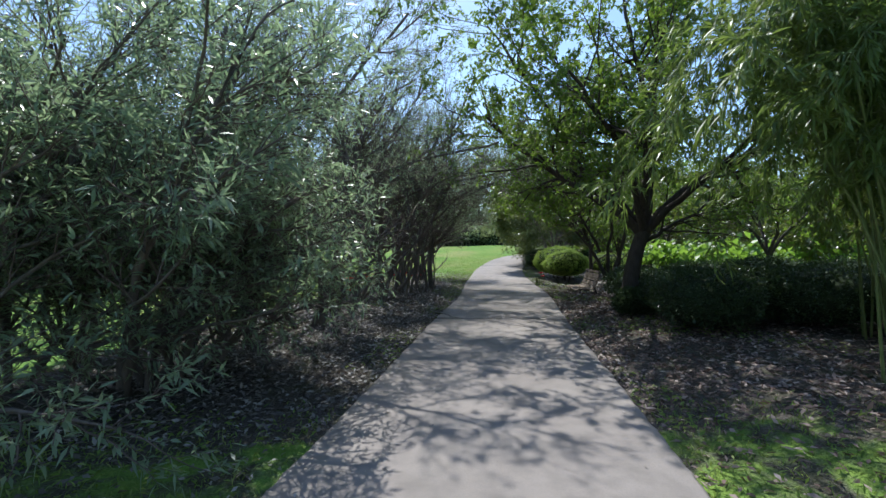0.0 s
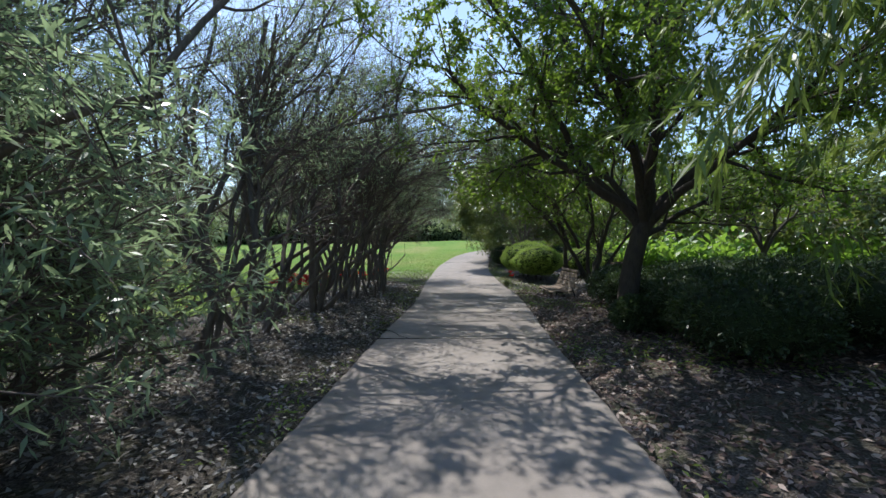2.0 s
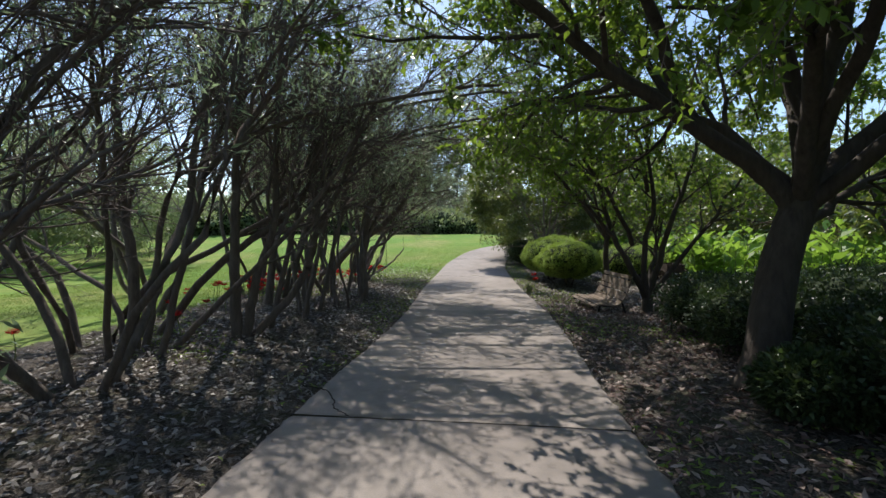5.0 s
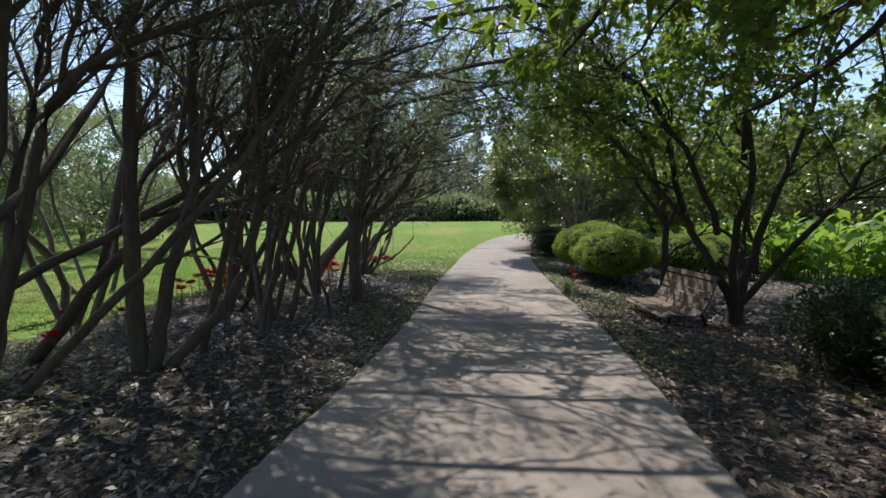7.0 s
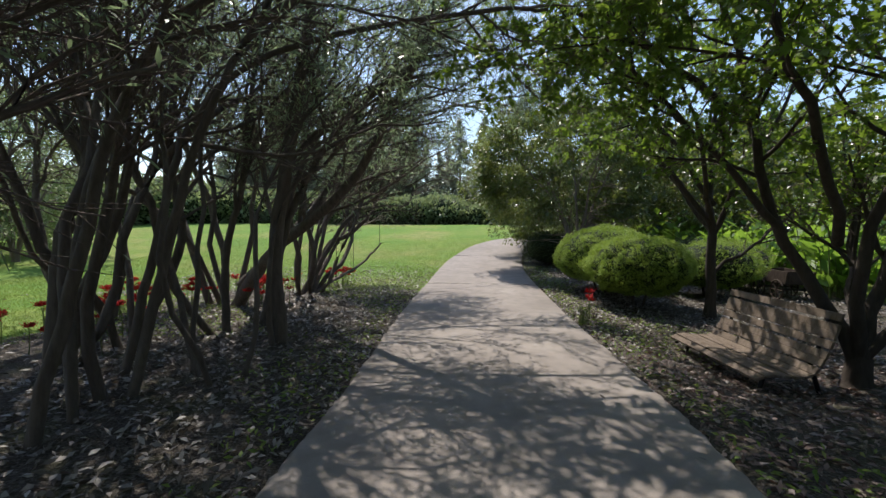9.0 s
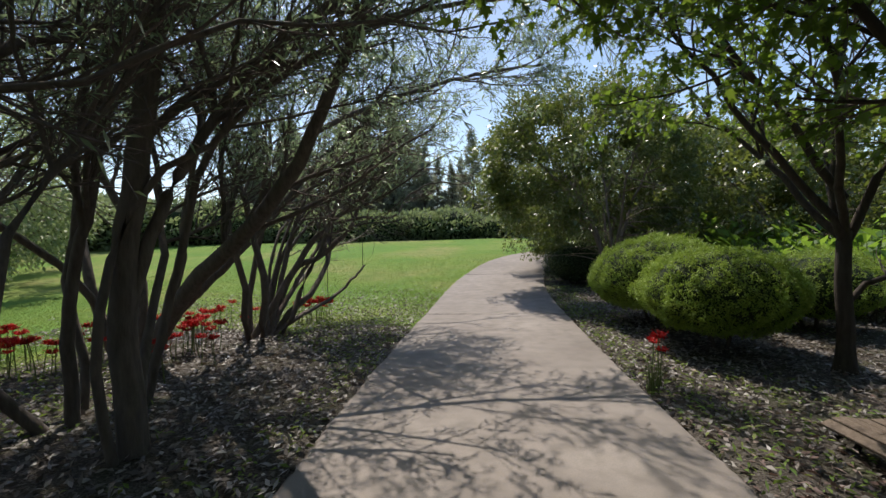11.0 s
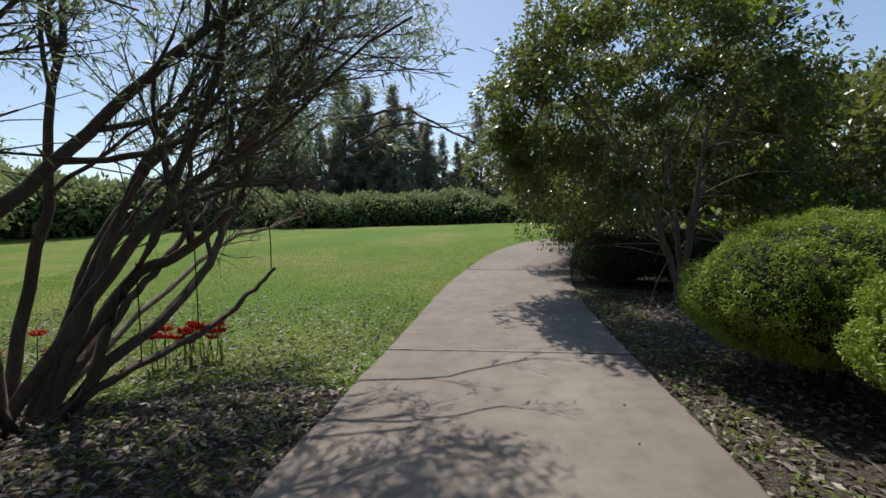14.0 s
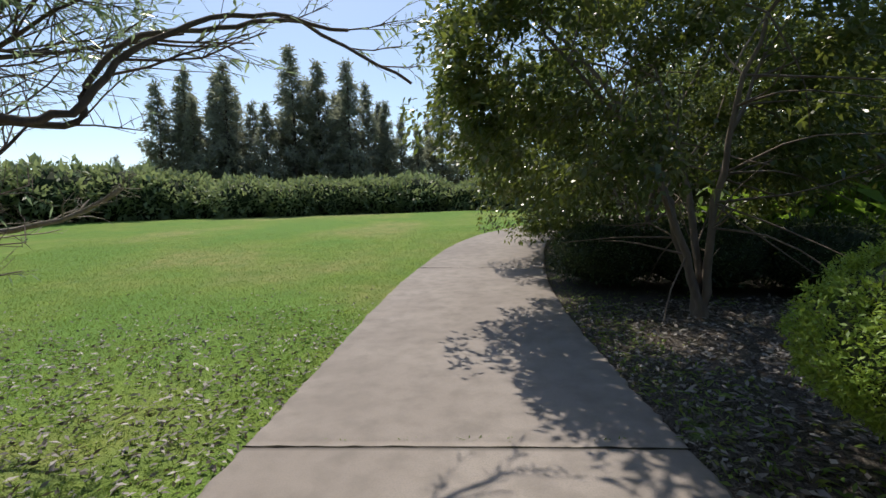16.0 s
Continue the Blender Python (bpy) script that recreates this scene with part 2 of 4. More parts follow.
def leaf_mesh(name, pos, way, length, width, mat, droop=0.15, lobed=False, fold=0.12):
    """Many leaves: pos and way (n, 3), length and width in metres (with a spread)."""
    n = len(pos)
    L = (length * RNG.uniform(0.6, 1.3, n))[:, None]
    W = (width * RNG.uniform(0.7, 1.25, n))[:, None]
    way = unit(way)
    side = unit(np.cross(way, unit(RNG.normal(0, 1, (n, 3)) * 0.55 + np.array([0, 0, 1.0]))))
    up = np.cross(side, way)
    sag = np.array([0, 0, -1.0]) * droop * L
    if lobed:
        outline = [(0, 0, 0), (0.30, 0.95, .1), (0.36, 0.42, .05), (0.78, 0.72, .1), (0.66, 0.26, .03), (1.05, 0, 0),
                   (0.66, -0.26, .03), (0.78, -0.72, .1), (0.36, -0.42, .05), (0.30, -0.95, .1)]
    else:
        outline = [(0, 0, 0), (0.42, 0.5, fold), (1.0, 0, 0), (0.42, -0.5, fold)]
    k = len(outline)
    V = np.stack([pos + way * L * a + side * W * b + up * W * c + sag * a * a for a, b, c in outline], 1).reshape(-1, 3)
    return mesh_np(name, V, np.arange(n * k).reshape(n, k), mat)


def along(points, n):
    """A smooth line of n points through the given ones."""
    P = np.array(points, float)
    P = np.vstack([2 * P[0] - P[1], P, 2 * P[-1] - P[-2]])
    u = np.linspace(0, len(P) - 3 - 1e-6, n)
    i = u.astype(int)
    f = (u - i)[:, None]
    a, b, c, d = P[i], P[i + 1], P[i + 2], P[i + 3]
    return 0.5 * (2 * b + (c - a) * f + (2 * a - 5 * b + 4 * c - d) * f**2 + (3 * b - a - 3 * c + d) * f**3)


# ---- the lie of the land ----
LINE = along([(-3.2, -14, 0), (-1.15, -4, 0), (-0.25, 0, 0), (0.47, 3.5, 0), (1.42, 9.43, 0), (2.18, 13.75, 0), (2.62, 17.9, 0), (3.11, 21.7, 0),
              (3.62, 25.2, 0), (4.30, 28.2, 0), (5.6, 31.9, 0), (7.6, 34.8, 0), (10.6, 37.0, 0), (15.0, 38.6, 0), (24.0, 40.0, 0)], 281)[:, :2]


def in_the_way(p, half=1.2, head=2.25):
    """Which places lie in the free space over the path, or over the open lawn beside it."""
    lawn = (p[:, 1] > 20.5) & (p[:, 1] < 24) & (p[:, 0] > 0.0) & (p[:, 0] < 2.2) & (p[:, 2] < 2.15)
    o = np.abs(p[:, 0] - np.interp(p[:, 1], LINE[:, 1], LINE[:, 0]))
    return ((o < half) & (p[:, 2] < head) & (p[:, 1] < 36)) | lawn


class Plant:
    """A branching frame in world places: levels[k] holds the (points, radii) of that order, spots the places of leaves with their ways."""

    def __init__(self, spec, bias=(0, 0, 0), free=False):
        self.free = free
        self.spec, self.bias, self.levels, self.spots, self.ways = spec, np.array(bias, float), {}, [], []

    def limb(self, pts, radii, level):
        self.levels.setdefault(level, []).append((pts, radii))
        s = self.spec[level]
        total = np.linalg.norm(np.diff(pts, axis=0), axis=1).sum()
        if level + 1 < len(self.spec):
            kids = s["kids"]
            for f in np.sort(RNG.uniform(s.get("start", 0.3), 1.0, kids)):
                i = min(int(f * (len(pts) - 1)), len(pts) - 2)
                g = f * (len(pts) - 1) - i
                p = pts[i] * (1 - g) + pts[i + 1] * g
                d = unit(pts[i + 1] - pts[i])
                side = RNG.normal(0, 1, 3)
                side = unit(side - d * side.dot(d))
                a = radians(s["angle"] * RNG.uniform(0.6, 1.3))
                way = d * math.cos(a) + side * math.sin(a)
                nxt = self.spec[level + 1]
                r = (radii[i] * (1 - g) + radii[i + 1] * g) * s.get("thin", 0.6)
                self.grow(p, way, nxt["len"] * RNG.uniform(0.6, 1.25) * (1.15 - 0.5 * f if "full" not in s else 1.0), min(r, nxt.get("r", 9)), level + 1)
        if "leaves" in s:
            n = s["leaves"]
            f = RNG.uniform(0.15, 1.0, n) * (len(pts) - 1)
            i = np.minimum(f.astype(int), len(pts) - 2)
            g = (f - i)[:, None]
            d = unit(pts[i + 1] - pts[i])
            self.spots.append(pts[i] * (1 - g) + pts[i + 1] * g)
            self.ways.append(unit(d * s.get("follow", 0.7) + unit(RNG.normal(0, 1, (n, 3))) * 0.9 + np.array([0, 0, s.get("hang", -0.1)])))

    def grow(self, p, way, length, r, level):
        s = self.spec[level]
        n = s["n"]
        pts, d = [np.array(p, float)], unit(np.array(way, float))
        for _ in range(n):
            d = unit(d + RNG.normal(0, s["wander"], 3) + np.array([0, 0, s.get("up", 0.0)]) + self.bias * s.get("lean", 0.0))
            step = pts[-1] + d * length / n
            if not self.free and in_the_way(step[None])[0]:
                d = unit(d * np.array([0.2, 0.6, 0.4]) + np.array([-0.5 if step[0] < np.interp(step[1], LINE[:, 1], LINE[:, 0]) else 0.5, 0, 0.9]))
                step = pts[-1] + d * length / n
            pts.append(step)
        if not self.free and in_the_way(np.array(pts[1:])).any():
            return
        self.limb(np.array(pts), np.linspace(r, r * s.get("tip", 0.35), n + 1), level)

    def leaves(self):
        p, w = np.concatenate(self.spots), np.concatenate(self.ways)
        keep = ~in_the_way(p + w * 0.05, 1.1, 2.15)
        return p[keep], w[keep]


# ---- the ground ----
HALF = 1.38


def smooth(u):
    u = np.clip(u, 0, 1)
    return u * u * (3 - 2 * u)


def hill(y):
    return 1.62 * smooth((np.asarray(y, float) - 22) / 26)


def off_path(x, y):
    """How far a place lies to the right of the path's middle line (negative: to the left)."""
    x, y = np.atleast_1d(np.asarray(x, float)), np.atleast_1d(np.asarray(y, float))
    out = np.empty(len(x))
    T = unit(np.gradient(LINE, axis=0))
    for a in range(0, len(x), 20000):
        dx, dy = x[a:a + 20000, None] - LINE[:, 0], y[a:a + 20000, None] - LINE[:, 1]
        i = np.argmin(dx * dx + dy * dy, axis=1)
        r = np.arange(len(i))
        side = dx[r, i] * T[i, 1] - dy[r, i] * T[i, 0]
        out[a:a + 20000] = np.sign(side) * np.sqrt(dx[r, i] ** 2 + dy[r, i] ** 2)
    return out


def land(x, y):
    x, y = np.atleast_1d(np.asarray(x, float)), np.atleast_1d(np.asarray(y, float))
    o = off_path(x, y)
    z = hill(y) + 0.16 * smooth((o - 1.6) / 1.6) * smooth((13 - y) / 3) * smooth((y + 4) / 4)
    z = z - 0.20 * np.exp(-((x - 5.5) / 1.1) ** 2 - ((y - 15.5) / 1.5) ** 2) * smooth((o - 1.4) / 0.8)
    z = z + 0.05 * smooth((-o - 1.5) / 1.5) * smooth((21 - y) / 2)
    return z + np.where(np.abs(o) < HALF + 0.02, -0.05, 0.0)


def ground_at(x, y):
    return float(land(x, y)[0])


def bed(x, y):
    """1 where the ground is mulch and fallen leaves, 0 on the lawn."""
    o = off_path(x, y)
    left = smooth((o + 6.5) / 1.5) * smooth((20.9 - y + 0.25 * np.sin(x * 2.3)) / 0.8) * (o < 0)
    right = smooth((9.0 - o) / 2.0) * (o > 0) * smooth((40 - y) / 6)
    strip = 1 - 0.4 * smooth((y - 19.5) / 2.0) * smooth((2.3 - np.abs(o)) / 0.4)
    return np.maximum(left, right * strip) * (0.42 + 0.58 * smooth((y - 3.4 + 0.3 * np.sin(x * 1.9)) / 1.6))


def build_ground():
    xs = np.concatenate([[-600, -300, -150, -90, -60], np.arange(-45, -9, 1.5), np.arange(-9, 13, 0.2), np.arange(13, 46, 1.5), [60, 90, 150, 300, 600]])
    ys = np.concatenate([[-300, -120, -60, -40], np.arange(-30, -5, 1.5), np.arange(-5, 40, 0.2), np.arange(40, 80, 1.5), [100, 140, 220, 400, 900]])
    X, Y = np.meshgrid(xs, ys)
    x, y = X.ravel(), Y.ravel()
    z = land(x, y)
    z = z + RNG.normal(0, 0.008, len(z)) * (np.abs(x) < 13)
    nx, ny = len(xs), len(ys)
    i = np.arange(nx * ny).reshape(ny, nx)
    f = np.stack([i[:-1, :-1], i[:-1, 1:], i[1:, 1:], i[1:, :-1]], -1).reshape(-1, 4)
    me = mesh_np("ground", np.stack([x, y, z], 1), f, M_GROUND, True)
    at = me.attributes.new("bed", "FLOAT", "POINT")
    at.data.foreach_set("value", bed(x, y).astype(np.float32))
    tagged(new("ground", me), "sunny mown lawn with mulched beds of fallen leaves", "ground", kind="structure")


def build_path():
    path = tagged(new("pavement"), "worn pale concrete footpath with joints between slabs", "footpath", kind="structure")
    T = unit(np.gradient(LINE, axis=0))
    N = np.stack([T[:, 1], -T[:, 0]], 1)
    cuts = [0] + [int(np.argmin((LINE[:, 0] - x) ** 2 + (LINE[:, 1] - y) ** 2)) for x, y in ((-0.5, -1.5), (1.42, 9.43), (3.1, 21.6), (4.30, 28.2), (7.6, 34.8))] + [len(LINE) - 1]
    for a, b in zip(cuts[:-1], cuts[1:]):
        # a slab between two joints, its rim slightly ragged and rounded
        u = np.linspace(a, b, (b - a) * 3 + 1)
        k = np.minimum(u.astype(int), len(LINE) - 2)
        g = (u - k)[:, None]
        P, Q, D = LINE[k] * (1 - g) + LINE[k + 1] * g, N[k] * (1 - g) + N[k + 1] * g, T[k]
        P[0] += D[0] * 0.007
        P[-1] -= D[-1] * 0.007
        n = len(P)
        rows, rag = [], RNG.normal(0, 0.008, (2, n)) + 0.006 * np.sin(np.linspace(0, (b - a) * 0.9, n))
        for w, dz in ((-HALF - 0.01, -0.12), (-HALF, 0.012), (-HALF + 0.03, 0.03), (-0.5, 0.036), (0.5, 0.036), (HALF - 0.03, 0.03), (HALF, 0.012), (HALF + 0.01, -0.12)):
            edge = rag[0] if w < -1 else rag[1] if w > 1 else 0 * rag[0]
            xy = P + Q * (w + edge)[:, None]
            rows.append(np.column_stack([xy, hill(P[:, 1]) + dz]))
        V = np.stack(rows, 1)
        m = V.shape[1]
        V[0, :, 2] -= 0.006
        V[-1, :, 2] -= 0.006
        i = np.arange(n * m).reshape(n, m)
        F = np.stack([i[:-1, :-1], i[:-1, 1:], i[1:, 1:], i[1:, :-1]], -1).reshape(-1, 4)
        part("slab", mesh_np("slab", V.reshape(-1, 3), [F, i[:1], i[-1:, ::-1]], M_CONCRETE), None, path)
    # dirt in the joints, and the crack across a broken corner
    for c in cuts[1:-1]:
        s = np.linspace(-HALF, HALF, 24)
        mid = LINE[c] + N[c] * s[:, None]
        pts = np.column_stack([mid, np.full(24, float(hill(LINE[c][1])) + 0.024)])
        pts[:, :2] += RNG.normal(0, 0.004, (24, 2))
        part("joint", tube_mesh("joint", [(pts, RNG.uniform(0.004, 0.015, 24))], 5, M_CRACK), None, path, "dark dirt in the joint")
    crack = along([(-0.02, 10.35, 0.031), (0.22, 10.22, 0.031), (0.34, 10.0, 0.032), (0.42, 9.75, 0.032), (0.55, 9.6, 0.031)], 30)
    crack[:, :2] += RNG.normal(0, 0.008, (30, 2))
    part("crack", tube_mesh("crack", [(crack, np.linspace(0.008, 0.005, 30))], 4, M_CRACK), None, path, "crack across a broken slab corner")


build_ground()
build_path()

# ---- the row of narrow-leaved shrubs ----
STEM = dict(n=12, wander=0.19, up=0.06, kids=8, angle=38, start=0.3, thin=0.62, lean=0.015, tip=0.4)
BRANCH = dict(n=7, wander=0.16, up=0.08, kids=10, angle=36, start=0.12, thin=0.6, len=2.1, r=0.03, lean=0.09, tip=0.35)
TWIG = dict(n=4, wander=0.13, up=0.05, kids=5, angle=34, start=0.15, thin=0.6, len=0.85, r=0.009, tip=0.5, lean=0.03, leaves=3, follow=0.8)
SPRAY = dict(n=2, wander=0.14, up=0.02, len=0.42, r=0.0035, tip=0.6, leaves=6, follow=0.8, hang=-0.05)


def willow_shrub(x, y, stems, height, lean=0.3, leafy=1.0, low=False, extra=(), radius=0.05, label="", tall=1.17):
    """A clump of crooked stems; stems lean towards the path; leafy scales the leaves, low gives branches down to the ground."""
    z = ground_at(x, y) - 0.03
    ob = thing("willow_shrub", pose(0, 0, 0), label or "multi-stemmed narrow-leaved shrub with crooked grey stems", "shrub", "row of shrubs beside the path")
    stem = dict(STEM, start=0.08 if low else 0.33, kids=12 if low else 8)
    twig = dict(TWIG, leaves=max(1, round(4 * leafy)))
    spray = dict(SPRAY, leaves=max(1, round(6 * leafy)))
    pl = Plant([stem, dict(BRANCH, up=0.02 if low else 0.08, kids=10), twig, spray], (1.0, 0.1, 0))
    for k in range(stems):
        a = 2 * np.pi * (k + RNG.uniform(0, 0.8)) / stems
        d = np.array([0.38 * math.cos(a) + lean * 0.12, 0.38 * math.sin(a), 1.0])
        q = RNG.uniform(0.12, 0.34)
        b = np.array([x + q * math.cos(a), y + q * math.sin(a), z])
        pl.grow(b, d, height * tall * RNG.uniform(0.85, 1.1), radius * RNG.uniform(0.75, 1.2), 0)
    for pts, r, level in extra:
        n = 12 + 3 * len(pts)
        pl.limb(along(pts, n) + RNG.normal(0, 0.007, (n, 3)), np.linspace(r, r * 0.4, n), level)
    for b in pl.levels[0]:
        part("stem", tube_mesh("stem", [b], 9, M_BARK_GREY), None, ob)
    for b in pl.levels[1]:
        part("branch", tube_mesh("branch", [b], 5, M_BARK_GREY), None, ob)
    tagged(part("twigs", tube_mesh("twigs", pl.levels[2] + pl.levels[3], 3, M_TWIG), None, ob), kind="stuff")
    p, w = pl.leaves()
    if not low:
        keep = RNG.uniform(0, 1, len(p)) < np.clip((p[:, 2] - 1.5) / 1.5, 0.15, 1)
        p, w = p[keep], w[keep]
    part("foliage", leaf_mesh("foliage", p, w, 0.105 if low else 0.095, 0.022 if low else 0.018, M_WILLOW), None, ob, "narrow grey-green leaves")
    return ob


LEAFY = "dense leafy shrub with narrow grey-green leaves down to the ground"
for x, y, n, h, lean, leafy, low in ((-4.2, 3.6, 5, 3.8, 0.15, 1.4, True), (-3.15, 5.2, 6, 4.2, 0.2, 1.2, True), (-4.6, 4.9, 5, 3.9, 0.2, 1.0, True),
                                     (-3.0, 6.0, 4, 2.2, 0.2, 0.9, True), (-4.8, 6.2, 4, 2.6, 0.1, 1.0, True)):
    willow_shrub(x, y, n, h, lean, leafy, low, label=LEAFY, tall=0.97)


def over_path(x, y, top, past=0.4):
    """A limb that rises from a clump and arches over the path."""
    mid = float(np.interp(y, LINE[:, 1], LINE[:, 0]))
    return ([(x, y, 0.0), (x + 0.25, y + 0.1, 1.2), (x + 0.6, y + 0.15, 2.4), (0.6 * x + 0.4 * mid, y + 0.3, top - 0.5), (mid - 0.1, y + 0.45, top), (mid + past, y + 0.6, top + 0.1)], 0.045, 0)


TRUNKS = "multi-stemmed narrow-leaved shrub with thick crooked dark trunks"
willow_shrub(-2.3, 8.75, 3, 5.6, 0.3, 0.5, radius=0.05, label=TRUNKS,
             extra=[([(-2.34, 8.7, 0), (-2.04, 8.72, 0.61), (-1.79, 8.73, 1.14), (-1.5, 8.75, 1.55), (-1.54, 8.75, 2.2), (-1.51, 8.75, 3.0), (-1.3, 8.8, 4.6)], 0.07, 0), over_path(-2.2, 9.0, 3.7, 0.1)])
willow_shrub(-2.5, 11.7, 3, 4.8, 0.3, 0.35, radius=0.05, label=TRUNKS,
             extra=[([(-2.5, 11.7, 0), (-2.48, 11.7, 1.05), (-2.64, 11.76, 2.1), (-2.67, 11.76, 3.5), (-2.5, 11.8, 5.2)], 0.075, 0),
                    ([(-2.1, 11.8, 0), (-1.36, 11.8, 0.76), (-0.6, 11.8, 1.52), (0.05, 11.9, 2.4), (0.6, 12.0, 3.4)], 0.045, 0), over_path(-2.0, 11.4, 3.5, 0.5)])
willow_shrub(-1.45, 12.45, 0, 5.0, 0.4, 0.35, radius=0.06, label=TRUNKS,
             extra=[([(-1.5, 12.4, 0), (-1.5, 12.35, 0.92), (-1.45, 12.3, 1.88), (-1.42, 12.3, 2.8), (-1.3, 12.4, 5.0)], 0.085, 0),
                    ([(-1.38, 12.4, 0), (-1.2, 12.4, 0.95), (-0.95, 12.4, 1.7), (-0.9, 12.4, 3.0), (-0.8, 12.5, 4.7)], 0.07, 0),
                    ([(-1.33, 12.5, 0), (-0.65, 12.5, 0.78), (-0.4, 12.5, 1.5), (-0.1, 12.55, 2.1), (0.4, 12.7, 3.2), (1.3, 13.0, 4.0)], 0.06, 0),
                    ([(-2.75, 12.6, 0), (-1.85, 12.6, 1.08), (-1.0, 12.6, 1.7), (-0.5, 12.65, 2.3), (-0.25, 12.7, 3.6), (0.2, 12.9, 4.8)], 0.065, 0), over_path(-1.2, 12.9, 3.9, 0.7)])
willow_shrub(-0.13, 16.15, 2, 4.2, 0.3, 1.1, radius=0.035, label="narrow-leaved shrub with one stout upright trunk at the path",
             extra=[([(-0.13, 16.15, 0), (-0.16, 16.15, 1.25), (0.1, 16.15, 2.9), (0.32, 16.2, 4.4), (0.5, 16.3, 5.6)], 0.10, 0),
                    ([(-0.15, 16.15, 1.0), (0.1, 16.3, 1.9), (0.7, 16.5, 2.9), (1.6, 16.8, 3.7), (2.8, 17.1, 4.0)], 0.05, 0)])
willow_shrub(-2.0, 15.25, 2, 5.0, 0.3, 0.2, radius=0.055, label=TRUNKS,
             extra=[([(-2.03, 15.25, 0), (-1.9, 15.25, 1.3), (-1.62, 15.25, 2.05), (-1.71, 15.25, 3.6), (-1.6, 15.3, 5.2)], 0.085, 0), over_path(-1.2, 15.0, 3.7, 0.6)])
willow_shrub(-1.85, 16.2, 2, 4.8, 0.3, 0.2, radius=0.05,
             extra=[([(-1.89, 16.15, 0), (-1.28, 16.15, 1.2), (-1.37, 16.15, 2.45), (-1.1, 16.2, 4.1), (-0.9, 16.3, 5.0)], 0.06, 0)])
willow_shrub(-1.0, 16.7, 2, 4.6, 0.3, 1.0, radius=0.045,
             extra=[([(-1.0, 16.67, 0), (-0.98, 16.67, 1.1), (-0.75, 16.67, 2.0), (-0.6, 16.7, 3.4), (-0.4, 16.8, 4.8)], 0.055, 0), over_path(-0.7, 17.1, 3.9, 0.9)])
willow_shrub(-1.0, 14.2, 3, 4.8, 0.35, 0.55, radius=0.045, extra=[over_path(-0.9, 13.7, 3.6, 0.2), over_path(-0.8, 14.5, 3.9, 0.8)])
for x, y, n, h, lean, leafy, r in ((-3.2, 7.6, 5, 5.8, 0.4, 0.5, 0.055), (-2.0, 10.3, 5, 5.6, 0.4, 0.5, 0.05), (-0.35, 15.0, 4, 4.4, 0.3, 0.6, 0.035),
                                   (-3.2, 11.9, 3, 5.0, 0.2, 0.35, 0.06), (-3.9, 14.5, 4, 4.8, 0.2, 0.35, 0.06), (-4.3, 10.6, 5, 5.6, 0.2, 0.4, 0.05),
                                   (-5.6, 17.0, 4, 4.4, 0.1, 0.35, 0.05), (-4.8, 8.8, 5, 5.6, 0.2, 0.4, 0.05), (-3.0, 17.2, 3, 4.8, 0.3, 0.4, 0.05)):
    willow_shrub(x, y, n, h, lean, leafy, False, radius=r)

# the last two clumps reach out over the path and the lawn
willow_shrub(-2.0, 18.8, 4, 4.8, 0.25, 1.5, False, radius=0.06, label="old leaning shrub with a thick dark trunk over the lawn edge",
             extra=[([(-1.7, 18.55, -0.03), (-1.3, 18.4, 0.55), (-0.85, 18.25, 1.08), (-0.2, 17.95, 1.55), (0.34, 17.6, 1.95), (0.73, 17.4, 2.4), (1.25, 17.1, 3.3), (1.7, 16.9, 4.2)], 0.115, 0),
                    ([(-1.75, 18.88, 0.35), (-1.1, 19.5, 1.2), (-0.5, 20.1, 2.1), (0.3, 20.6, 3.2), (1.2, 21.0, 3.9)], 0.07, 0),
                    ([(-0.2, 17.95, 1.55), (0.4, 18.6, 2.8), (1.6, 19.4, 3.6), (2.7, 19.7, 4.0), (3.7, 19.9, 4.2)], 0.045, 0)])
